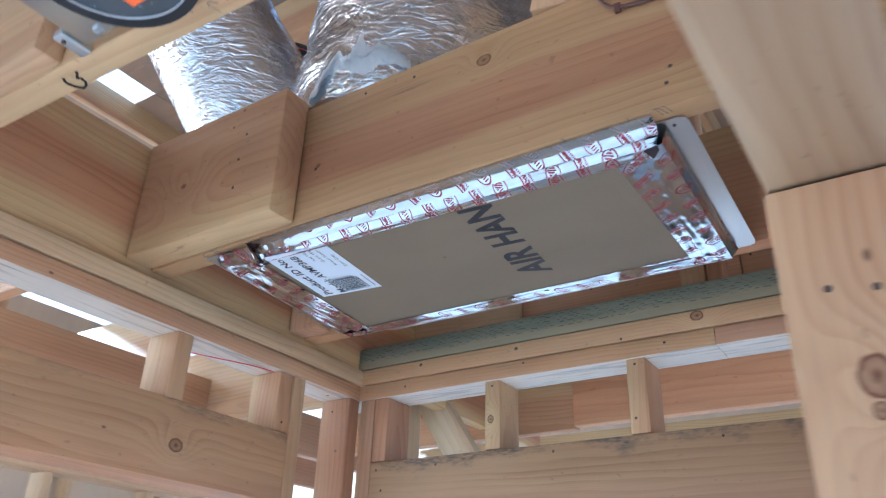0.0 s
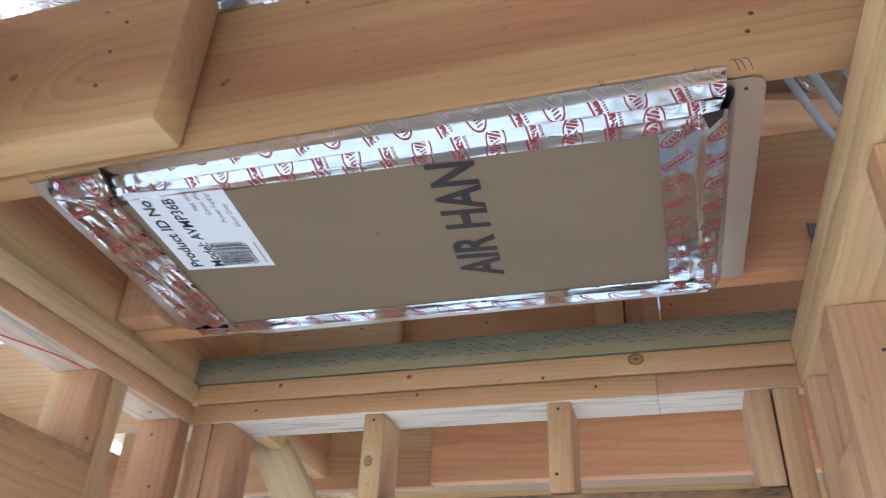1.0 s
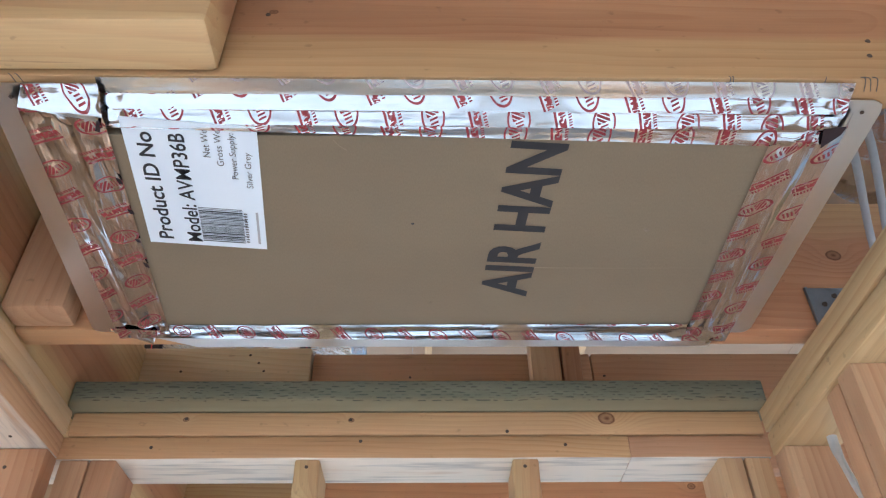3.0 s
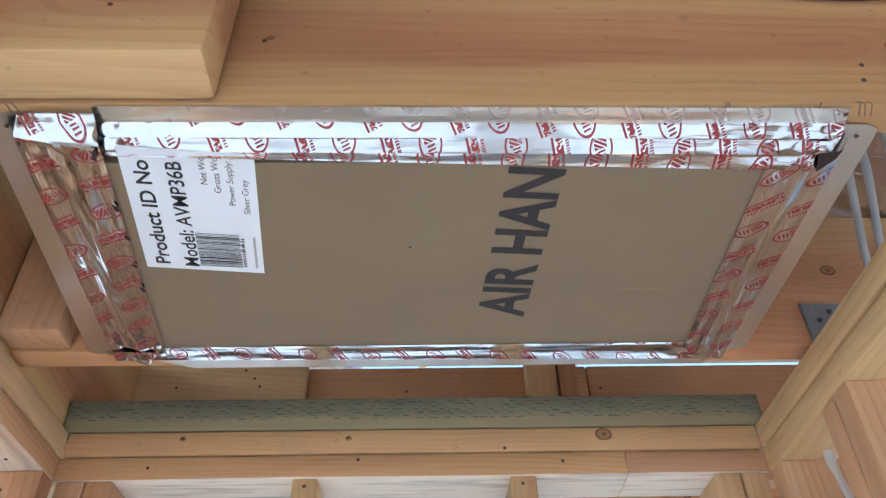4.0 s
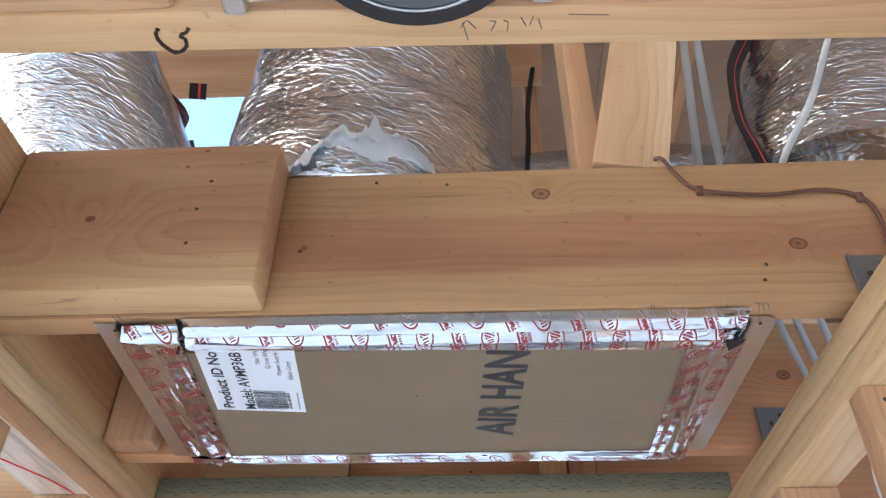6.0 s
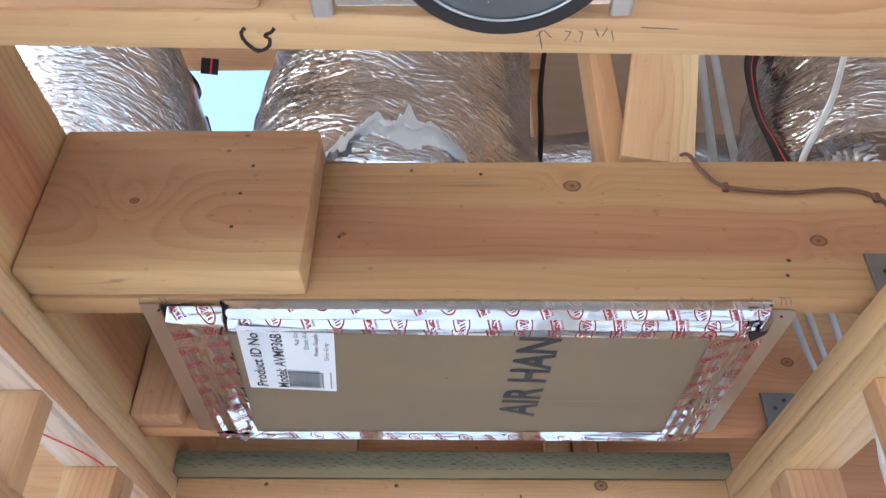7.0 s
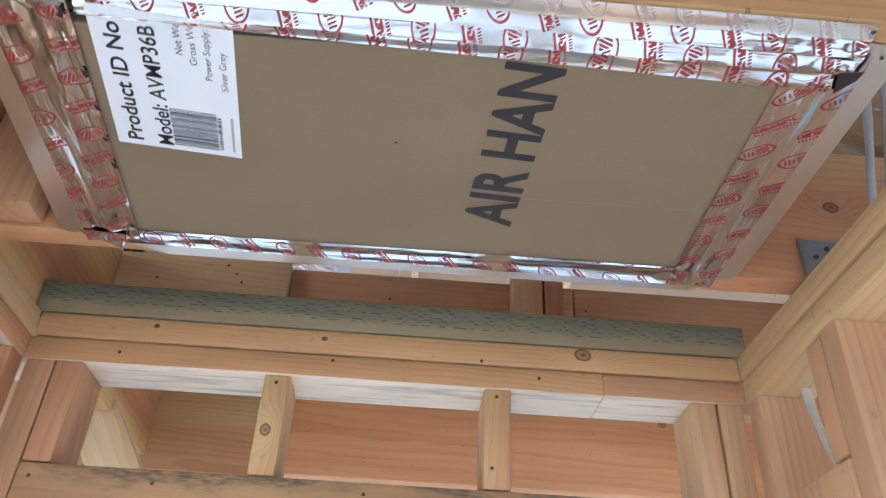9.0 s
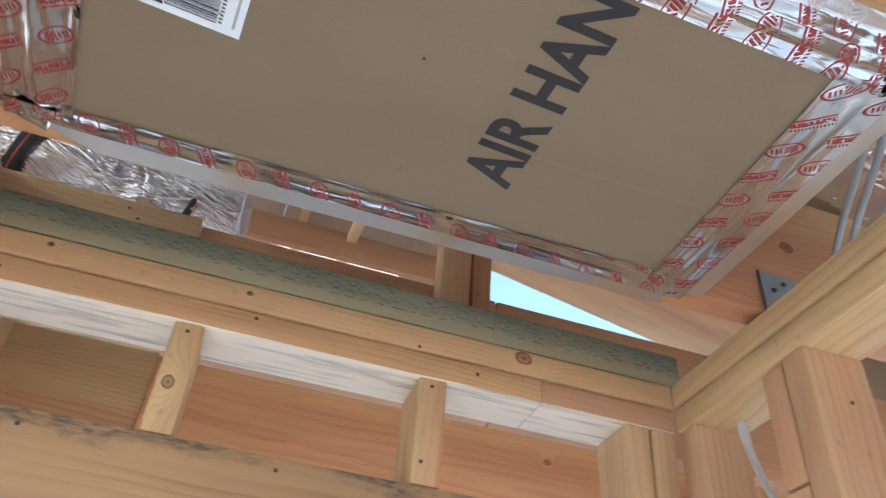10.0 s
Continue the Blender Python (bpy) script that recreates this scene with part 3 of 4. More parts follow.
for x, z in [(0.453, 2.515), (0.446, 2.491), (0.05, 2.668), (-0.05, 2.675), (-0.145, 2.555)]:
    nail(front, (x, 1.281, z), (0, -1, 0))
sx = ((XL - 0.014, -0.177), (1.222, 1.279), (JB + 0.002, 2.702))
sister = tagged(lumber("joist_block", *sx, wood("fir_sister", (0.54, 0.375, 0.205), (0.46, 0.275, 0.16), (0.72, 0.58, 0.46), pith=(0.02, 0.03), rings=60, zone=(-0.085, 0.20),
                knots=local_knots(*sx, [(-0.412, 1.222, 2.570, -0.022), (-0.410, 1.222, 2.571, 0.0055), (-0.30, 1.222, 2.66, 0.003)])), ease=0.006),
                "short knotty fir block nailed to the face of a joist", "joist block", "joist blocks")
for x, z in [(-0.272, 2.583), (-0.274, 2.527), (-0.262, 2.632)]:
    nail(sister, (x, 1.222, z), (0, -1, 0))
bx = ((XL - 0.014, 1.3), (1.701, 1.739), (JB, 2.692))
back = tagged(lumber("ceiling_joist", *bx, wood("fir_back", (0.68, 0.48, 0.27), (0.56, 0.31, 0.18), (0.70, 0.56, 0.45), pith=(0.04, 0.04), rings=80,
              knots=local_knots(*bx, [(0.613, 1.701, 2.586, 0.010)]))), "wide fir joist behind the return panel", "ceiling joist", "ceiling joists")
tagged(lumber("joist_block", (XL - 0.014, -0.456), (1.650, 1.699), (JB + 0.002, 2.66), fir_red, ease=0.006), "short fir block at the end of a joist", "joist block", "joist blocks")
tagged(lumber("ceiling_joist", (XL - 0.055, XL - 0.016), (-1.2, 2.9), (P2 + 0.002, 2.70), wood("fir_side", (0.64, 0.46, 0.24), (0.50, 0.255, 0.135), LATE, pith=(0.06, 0.0), rings=70, heart_at=0.06)),
       "fir joist resting on the top plate", "ceiling joist", "ceiling joists")
near = tagged(lumber("ceiling_joist", (XL - 0.01, 1.3), (0.8555, 0.8935), (JB, 2.692), wood("fir_near", (0.62, 0.45, 0.25), (0.56, 0.36, 0.20), LATE, pith=(0.03, 0.06), rings=70), tilt=pose(0, 0, 0, 0, 0, 1.4)),
              "wide fir joist carrying a recessed light", "ceiling joist", "ceiling joists")
tagged(lumber("joist_block", (XL - 0.014, -0.147), (0.806, 0.8435), (JB + 0.004, 2.69), fir_pale, ease=0.006), "short pale fir block on a joist", "joist block", "joist blocks")

# ---------- return air panel ----------
panel = tagged(empty("return_air_panel", (0.02, 1.49, 2.435)), "cardboard cover sealed with printed foil tape under the air handler", "return panel")
PM = Matrix.Translation((-0.02, -1.49, -2.435))


def into(ob, m=None):
    ob.parent = panel
    ob.matrix_basis = PM @ (m or Matrix.Identity(4))
    return ob


def sheet_bm(corners, nu, nv, bend=None, shift=0.0):
    """A grid between four corners (p00, p10, p11, p01), with UV in metres; bend moves each point."""
    a, b, c, d = [Vector(p) for p in corners]
    bm = bmesh.new()
    lay = bm.loops.layers.uv.new("UVMap")
    lu = ((b - a).length + (c - d).length) / 2
    lv = ((d - a).length + (c - b).length) / 2
    grid, uvs = [], {}
    for j in range(nv + 1):
        row = []
        for i in range(nu + 1):
            s, t = i / nu, j / nv
            q = (a * (1 - s) + b * s) * (1 - t) + (d * (1 - s) + c * s) * t
            if bend:
                q = q + bend(q, s, t)
            w = bm.verts.new(q)
            uvs[w] = (s * lu + 1.7 * shift, t * lv + 0.61 * shift)
            row.append(w)
        grid.append(row)
    for j in range(nv):
        for i in range(nu):
            f = bm.faces.new((grid[j][i], grid[j][i + 1], grid[j + 1][i + 1], grid[j + 1][i]))
            for l in f.loops:
                l[lay].uv = uvs[l.vert]
    return bm


CZ = 2.4335                       # underside of the cardboard
bm = box_bm(0.756, 0.346, 0.013, 0.001)
card = into(part("cardboard_cover", bm, cardboard, panel, "plain brown cardboard with black print"), Matrix.Translation((0.018, 1.508, CZ + 0.0065)))
# sheet-metal flange: a strip on each side of the opening, lapped at the corners
flange_metal = plain("flange_metal", (0.60, 0.59, 0.575), 0.32, 1.0, 14.0, 0.06, 0.06)


def flange_strip(name, pts, z, label=""):
    """A folded sheet strip with its outline pts, 1.2 mm thick."""
    bm = bmesh.new()
    low = [bm.verts.new((x, y, z)) for x, y in pts]
    top = [bm.verts.new((x, y, z + 0.0012)) for x, y in pts]
    bm.faces.new(low[::-1])
    bm.faces.new(top)
    for i in range(len(pts)):
        j = (i + 1) % len(pts)
        bm.faces.new((low[i], low[j], top[j], top[i]))
    bmesh.ops.recalc_face_normals(bm, faces=bm.faces[:])
    return into(part(name, bm, flange_metal, panel, label))


flange_strip("flange_side", [(-0.397, 1.288), (-0.33, 1.288), (-0.345, 1.700), (-0.419, 1.700), (-0.427, 1.697), (-0.4295, 1.690)], 2.4518, "bare galvanised flange")
flange_strip("flange_side", [(0.37, 1.304), (0.447, 1.304), (0.4565, 1.309), (0.459, 1.318), (0.4515, 1.690), (0.4485, 1.699), (0.441, 1.703), (0.37, 1.703)], 2.4518, "bare galvanised flange")
flange_strip("flange_back", [(-0.37, 1.66), (0.39, 1.66), (0.410, 1.704), (0.404, 1.735), (-0.300, 1.735), (-0.372, 1.704)], 2.4502, "bare galvanised flange")
for x, y in ((-0.376, 1.303), (0.418, 1.2905), (0.440, 1.318)):
    into(part("rivet", disc_bm(0.0022, 0.0016, 10), nail_steel, panel), Matrix.Translation((x, y, 2.4512)))


def wrinkle(amp, seed, along):
    """Folds that run along the strip, with finer crumples and a pinch at its ends."""
    def f(q, s, t):
        u = (q.x, q.y)[along]
        v = (q.y, q.x)[along]
        n = noise.noise(Vector((u * 4 + seed, v * 75, seed))) * 1.0
        n += noise.noise(Vector((u * 16, v * 90 + seed, 3.1 * seed))) * 0.6
        end = max(0.0, 1 - 9 * min(s, 1 - s))
        n += noise.noise(Vector((u * 70 + seed, v * 70, 1.7))) * (0.12 + 1.1 * end)
        edge = min(1.0, 6 * t, 6 * (1 - t)) * 0.85 + 0.15
        return Vector((0, 0, amp * n * edge))
    return f


BX0, BX1, BY0, BY1 = -0.362, 0.412, 1.303, 1.687


def tape_strip(name, p, nu, nv, seed, along, amp=0.0016, material=None):
    ob = into(part(name, sheet_bm(p, nu, nv, wrinkle(amp, seed, along), seed), material or tape, panel))
    shade(ob, 60)
    return ob


Zt = CZ - 0.0016
FRONT = [(-0.291, 0.4205, 1.2810, 1.2840, 2.4525), (-0.291, 0.4215, 1.2975, 1.3005, 2.4500), (-0.292, 0.4190, 1.3095, 1.3135, 2.4420), (-0.294, 0.4120, 1.3200, 1.3265, 2.4335), (-0.296, 0.4040, 1.3240, 1.3470, Zt)]
for k, (a, b) in enumerate(zip(FRONT, FRONT[1:])):
    tape_strip(("flange_front", "foil_tape_edge", "foil_tape_fold", "foil_tape")[k], [(a[0], a[2], a[4]), (a[1], a[3], a[4]), (b[1], b[3], b[4]), (b[0], b[2], b[4])], 240, (10, 10, 12, 16)[k], (2.2, 2.2, 1.3, 1.3)[k], 0, (0.0006, 0.0022, 0.0034, 0.0024)[k], flange_foil if k == 0 else tape)
tape_strip("foil_tape", [(-0.386, 1.685, Zt - 0.0006), (-0.362, 1.299, Zt - 0.0006), (-0.288, 1.318, Zt - 0.0006), (-0.318, 1.674, Zt - 0.0006)], 130, 26, 4.1, 1, 0.0026)
tape_strip("foil_tape", [(0.4205, 1.321, Zt - 0.0004), (0.4115, 1.694, Zt - 0.0004), (0.353, 1.672, Zt - 0.0004), (0.352, 1.345, Zt - 0.0004)], 130, 24, 7.7, 1, 0.0026)
tape_strip("foil_tape", [(0.411, 1.694, Zt), (-0.386, 1.685, Zt), (-0.372, 1.6560, Zt), (0.40, 1.6535, Zt)], 240, 14, 9.2, 0, 0.0012)
# folded patch where the side tape wraps the front corner
tape_strip("corner_patch", [(-0.358, 1.2835, 2.4455), (-0.288, 1.2830, 2.4455), (-0.288, 1.3180, Zt - 0.0008), (-0.362, 1.2990, Zt - 0.0008)], 40, 20, 3.3, 0, 0.0030)
tape_strip("corner_patch", [(0.404, 1.6600, Zt - 0.0012), (0.424, 1.6700, 2.4480), (0.418, 1.7050, 2.4480), (0.386, 1.6980, Zt - 0.0020)], 24, 24, 6.1, 0, 0.0050)
tape_strip("corner_patch", [(-0.392, 1.6600, Zt - 0.0014), (-0.330, 1.6640, Zt - 0.0020), (-0.345, 1.6960, Zt - 0.0018), (-0.398, 1.6960, 2.4470)], 30, 24, 8.4, 0, 0.0045)
# turned-up sides of the tape, lapping onto the flange
ZF = 2.4498
tape_strip("foil_tape_edge", [(-0.3985, 1.690, ZF), (-0.3740, 1.293, ZF), (-0.362, 1.299, Zt), (-0.386, 1.685, Zt)], 120, 8, 5.5, 1, 0.0013)
tape_strip("foil_tape_edge", [(0.4305, 1.316, ZF), (0.4215, 1.700, ZF), (0.4115, 1.694, Zt), (0.4205, 1.321, Zt)], 120, 8, 6.6, 1, 0.0013)
tape_strip("foil_tape_edge", [(0.416, 1.7045, 2.4492), (-0.392, 1.7020, 2.4492), (-0.386, 1.685, Zt), (0.411, 1.694, Zt)], 200, 8, 8.8, 0, 0.0010)


def scrap(points, material, name, label=""):
    bm = bmesh.new()
    top = [bm.verts.new((x, y, z)) for x, y, z in points]
    low = [bm.verts.new((x, y, z - 0.0008)) for x, y, z in points]
    n = len(points)
    bm.faces.new(top)
    bm.faces.new(low[::-1])
    for i in range(n):
        bm.faces.new((top[i], low[i], low[(i + 1) % n], top[(i + 1) % n]))
    bmesh.ops.recalc_face_normals(bm, faces=bm.faces[:])
    return into(part(name, bm, material, panel, label))


# Near-black scraps laid on the tape paint the shade inside its tears.
zs = Zt - 0.0034
scrap([(0.3955, 1.3200, zs), (0.4165, 1.3165, zs), (0.4150, 1.3270, zs), (0.402, 1.3440, zs)], painted_shade, "tear_shade", "dark scrap painting the shade in a torn corner of the tape")
scrap([(-0.2930, 1.3130, zs), (-0.2905, 1.3130, zs), (-0.2940, 1.3270, zs), (-0.2985, 1.3250, zs)], painted_shade, "tear_shade")
for x, y, s in [(-0.2965, 1.392, 0.005), (-0.2985, 1.438, 0.004), (-0.3075, 1.528, 0.005), (-0.3045, 1.485, 0.003)]:
    scrap([(x - 0.002, y - s, zs), (x + 0.0025, y - s * 0.4, zs), (x + 0.003, y + s, zs), (x - 0.001, y + s * 0.7, zs)], painted_shade, "tear_shade")
for x in (-0.285, -0.255, -0.245, 0.088):
    scrap([(x, 1.6565, zs), (x + 0.008, 1.6560, zs), (x + 0.009, 1.6600, zs), (x + 0.002, 1.6595, zs)], painted_shade if x > 0 else tape, "tear_shade" if x > 0 else "tape_scrap")


# ---------- print and label ----------
def lettering(text, width, height, material, name, thick=0.0):
    """Flat letters, scaled to a width and a cap height; origin at the lower left."""
    cu = bpy.data.curves.new("letters", "FONT")
    cu.body = text
    cu.offset = thick
    cu.resolution_u = 4
    tmp = bpy.data.objects.new("letters", cu)
    scene.collection.objects.link(tmp)
    me = bpy.data.meshes.new_from_object(tmp)
    bpy.data.objects.remove(tmp)
    co = np.array([v.co[:] for v in me.vertices])
    x0, x1 = co[:, 0].min(), co[:, 0].max()
    cap = 0.729
    me.transform(Matrix.Diagonal((width / (x1 - x0), height / cap, 1, 1)) @ Matrix.Translation((-x0, 0, 0)))
    me.name = name
    me.materials.clear()
    me.materials.append(material)
    return new(name, me)


def reading(x, y, z, dx, dy):
    """A pose whose X is the reading direction and whose letters face down."""
    u = Vector((dx, dy, 0)).normalized()
    v = Vector((0, 0, -1)).cross(u)
    m = Matrix.Identity(4)
    m.col[0][:3], m.col[1][:3], m.col[2][:3] = u, v, Vector((0, 0, -1))
    m.translation = (x, y, z)
    return m


air = lettering("AIR HAN", 0.2517, 0.0562, ink, "lettering", 0.030)
into(air, reading(0.1345, 1.5950, CZ - 0.0006, 0.0755, -0.997))
label = part("paper_label", box_bm(0.182, 0.128, 0.0004, 0), paper, panel, "white paper label with a barcode")
LM = reading(-0.1655, 1.505, CZ - 0.0007, 0.104, -0.9946)
into(label, LM @ Matrix.Translation((0.091, 0.064, 0)))


def on_label(ob, u, v):
    ob.parent = label
    ob.matrix_basis = Matrix.Translation((u - 0.091, v - 0.064, 0.0006))
    return ob


on_label(lettering("Product ID No", 0.157, 0.0158, ink, "printed_line", 0.020), 0.0085, 0.1015)
on_label(lettering("Model: AVMP36B", 0.160, 0.0158, ink, "printed_line", 0.014), 0.0065, 0.0705)
on_label(lettering("Net We", 0.036, 0.0072, graphite, "printed_line"), 0.138, 0.0475)
on_label(lettering("Gross We", 0.048, 0.0072, graphite, "printed_line"), 0.127, 0.0352)
on_label(lettering("Power Supply:", 0.062, 0.0068, graphite, "printed_line"), 0.110, 0.0225)
on_label(lettering("Silver Grey", 0.050, 0.0068, graphite, "printed_line"), 0.098, 0.0085)
on_label(part("printed_line", box_bm(0.052, 0.0026, 0.0002, 0), grey_jacket, label), 0.035, 0.0075)
bm = bmesh.new()
rb = random.Random(5)
u = 0.0
while u < 0.055:
    w = rb.choice((0.0008, 0.0008, 0.0014, 0.0020))
    lo = -0.004 if rb.random() < 0.12 else 0.0
    vs = [bm.verts.new((a, b, 0.0)) for a, b in ((u, lo), (u + w, lo), (u + w, 0.046), (u, 0.046))]
    bm.faces.new(vs)
    u += w + rb.choice((0.0008, 0.0010, 0.0015))
on_label(tagged(part("barcode", bm, ink, label, "black barcode"), kind="stuff"), 0.0085, 0.0230)
bm = bmesh.new()
for i in range(12):
    a = 0.010 + i * 0.0042
    bm.faces.new([bm.verts.new((x, y, 0)) for x, y in ((a, 0.018), (a + 0.0022, 0.018), (a + 0.0022, 0.0215), (a, 0.0215))])
on_label(tagged(part("barcode_digits", bm, graphite, label), kind="stuff"), 0.0, 0.0)
# dents, scuffs and a crease in the cardboard
crease = plain("card_crease", (0.215, 0.165, 0.108), 0.8)
for pts in ([(0.13, 1.5390), (0.22, 1.5400), (0.338, 1.5395)], [(-0.075, 1.340), (-0.070, 1.348), (-0.063, 1.354)]):
    into(part("crease", tube_bm([(x, y, CZ + 0.0002) for x, y in pts], 0.0006, 6), crease, panel))
dent = part("dent", disc_bm(0.006, 0.0006, 7, 0.5), plain("card_dent", (0.205, 0.16, 0.11), 0.8, 0.0, 300.0, 0.3), panel)
into(dent, Matrix.Translation((0.2590, 1.4715, CZ)) @ pose(0, 0, 0, 180, 0, 35) @ Matrix.Diagonal((1, 0.6, 1, 1)))
into(part("dent", disc_bm(0.0018, 0.0006, 8), ink, panel), Matrix.Translation((0.0, 1.462, CZ)))

# ---------- joist hangers and staples ----------
def hanger(x, y, z, w, h):
    """A steel joist hanger's leg: a plate with a rolled rim and punched nail holes."""
    ob = tagged(empty("joist_hanger", (x, y, z)), "grey galvanised joist hanger nailed to a joist", "joist hanger", "joist hangers")
    p = part("plate", box_bm(w, 0.0022, h, 0.0008), dull_steel, ob)
    p.location = (w / 2, -0.0015, h / 2)
    r = part("rim", box_bm(0.004, 0.006, h, 0.001), dull_steel, ob)
    r.location = (0.002, -0.003, h / 2)
    for i in range(4):
        n = part("nail", disc_bm(0.004, 0.003, 10), nail_steel, ob)
        n.matrix_basis = Matrix.Translation((w * (0.35 + 0.3 * (i % 2)), -0.004, h * (0.2 + 0.2 * i))) @ pose(0, 0, 0, 90, 0, 0)
    return ob


hanger(0.552, 1.281, 2.452, 0.060, 0.072)
hanger(0.548, 1.701, 2.452, 0.060, 0.072)

# ---------- cables ----------
def cable(name, pts, r, material, label, flat=1.0, group=""):
    wob = None if flat == 1.0 else (lambda t, a: (r * flat, r))
    ob = mesh_object(name, tube_bm(pts, r, 10, True, wob), material)
    return tagged(shade(ob), label, "cable", group)


cable("thermostat_cable", [(0.335, 1.330, 2.72), (0.348, 1.274, 2.700), (0.367, 1.2765, 2.670), (0.394, 1.2765, 2.640), (0.479, 1.2765, 2.628), (0.554, 1.2765, 2.634), (0.599, 1.2765, 2.620), (0.613, 1.2765, 2.585), (0.606, 1.2765, 2.52)],
      0.0029, brown_jacket, "thin brown cable stapled to a joist")
for x, z in ((0.394, 2.639), (0.599, 2.619)):
    s = mesh_object("cable_staple", box_bm(0.010, 0.008, 0.014, 0.002), brown_jacket)
    s.location = (x, 1.277, z)
    tagged(s, "small brown cable staple on a joist", "cable staple", "cable staples")
cable("cable", [(0.470, 1.3195, 2.52), (0.474, 1.46, 2.66), (0.480, 1.495, 2.80), (0.489, 1.496, 2.922), (0.512, 1.492, 3.15), (0.530, 1.491, 3.33)], 0.0042, white_jacket, "white flat cable hanging between joists", 1.9, "white cables")
cable("cable", [(0.530, 1.3195, 2.52), (0.530, 1.46, 2.66), (0.528, 1.495, 2.80), (0.528, 1.498, 2.922), (0.538, 1.495, 3.10), (0.556, 1.493, 3.33)], 0.0042, white_jacket, "white flat cable hanging between joists", 1.9, "white cables")
cable("cable", [(0.500, 1.3250, 2.52), (0.512, 1.3240, 2.64), (0.530, 1.3000, 2.712), (0.577, 1.250, 2.79), (0.635, 1.230, 2.92), (0.74, 1.19, 3.14), (0.83, 1.17, 3.32)], 0.0030, white_jacket, "white flat cable slanting up beside a duct", 1.9, "white cables")
for x, z in ((0.520, 2.545), (0.545, 2.552), (0.580, 2.553)):
    cable("cable", [(x - 0.075, 1.3205, z + 0.09), (x - 0.05, 1.37, z + 0.055), (x, 1.45, z), (x + 0.085, 1.60, z - 0.01), (x + 0.15, 1.70, z - 0.02)], 0.0034, grey_jacket, "grey cable drooping between two joists", 1.5, "grey cables")
cable("cable", [(0.594, 1.45, P0 + 0.01), (0.592, 1.452, 2.340), (0.598, 1.475, 2.305), (0.618, 1.51, 2.265), (0.65, 1.56, 2.22)], 0.0052, white_jacket, "white cable coming out of a hole in the plate", 1.3, "wall cables")
cable("cable", [(0.590, 1.835, P0 + 0.01), (0.589, 1.834, 2.34), (0.587, 1.815, 2.28), (0.590, 1.79, 2.20), (0.60, 1.78, 2.05)], 0.0050, white_jacket, "white cable running down beside a stud", 1.4, "wall cables")
cable("cable", [(0.165, 1.70, 2.76), (0.205, 1.708, 3.15), (0.214, 1.711, 3.306), (0.235, 1.72, 3.46)], 0.0045, black_rubber, "black cable beside a duct", 1.4)

# ---------- studs above the joists ----------
def slanted(name, a, b, w, d, material, label):
    a, b = Vector(a), Vector(b)
    ob = mesh_object(name, box_bm((b - a).length, w, d, 0.003), material)
    x = (b - a).normalized()
    y = Vector((0, 0, 1)).cross(x) if abs(x.z) < 0.7 else Vector((0, 1, 0)).cross(x)
    y.normalize()
    z = x.cross(y)
    m = Matrix.Identity(4)
    m.col[0][:3], m.col[1][:3], m.col[2][:3], m.translation = x, y, z, (a + b) / 2
    ob.matrix_basis = m
    return tagged(shade(ob), label, "framing stud", "attic framing")


slanted("framing_stud", (0.309, 1.301, 2.695), (0.600, 1.305, 4.05), 0.106, T, fir_pale, "slanting fir brace standing on a joist")
slanted("framing_stud", (0.262, 1.365, 2.46), (0.262, 1.365, 4.06), T, 0.089, fir_pale, "upright fir stud nailed to a joist")
slanted("framing_stud", (0.268, 2.170, 2.702), (0.268, 2.170, 4.06), T, 0.070, fir, "upright fir stud standing on a joist")

# ---------- insulated ducts ----------
def flex_duct(a_pts, radius, seed, label, taper=0.0, smear=None):
    def wob(t, a):
        n = noise.noise(Vector((math.cos(a) * 1.6, math.sin(a) * 1.6, t * 9 + seed))) * 0.05
        n += noise.noise(Vector((math.cos(a) * 5 + seed, math.sin(a) * 5, t * 40))) * 0.014
        n -= 0.022 * abs(noise.noise(Vector((math.cos(a) * 9, math.sin(a) * 9 + seed, t * 12))))
        return radius * (1 + n) * (1 + taper * (0.5 - t))
    pts = [Vector(p) for p in a_pts]
    fine = []
    for p, q in zip(pts, pts[1:]):
        fine += [p.lerp(q, k / 3) for k in range(3)]
    fine.append(pts[-1])
    ob = tagged(empty("insulated_duct", pts[0]), label, "insulated duct", "insulated ducts")
    jacket = shade(part("foil_jacket", tube_bm(fine, radius, 120, True, wob), duct_foil, ob), 80)
    jacket.matrix_basis = ob.matrix_basis.inverted()
    if smear:
        x0, x1, z0, z1, cx, cy, r = smear
        def drape(q, s, t):
            x = q.x + 0.03 * noise.noise(q * 14)
            z = q.z + t * (0.05 * noise.noise(q * 11) + 0.035 * noise.noise(q * 37) + 0.02 * noise.noise(q * 110)) - t * 0.05 * (2 * s - 1) ** 2
            y = cy - math.sqrt(max(0.0, r * r - (x - cx) ** 2)) + 0.004 * noise.noise(q * 40) + 0.03 * (1 - t) ** 2
            return Vector((x, y, z)) - q
        m = part("sealant_smear", sheet_bm([(x0, cy, z0), (x1, cy, z0), (x1, cy, z1), (x0, cy, z1)], 50, 24, drape), mastic, ob, "white smeared sealant")
        m.matrix_basis = ob.matrix_basis.inverted()
        shade(m, 80)
    return ob


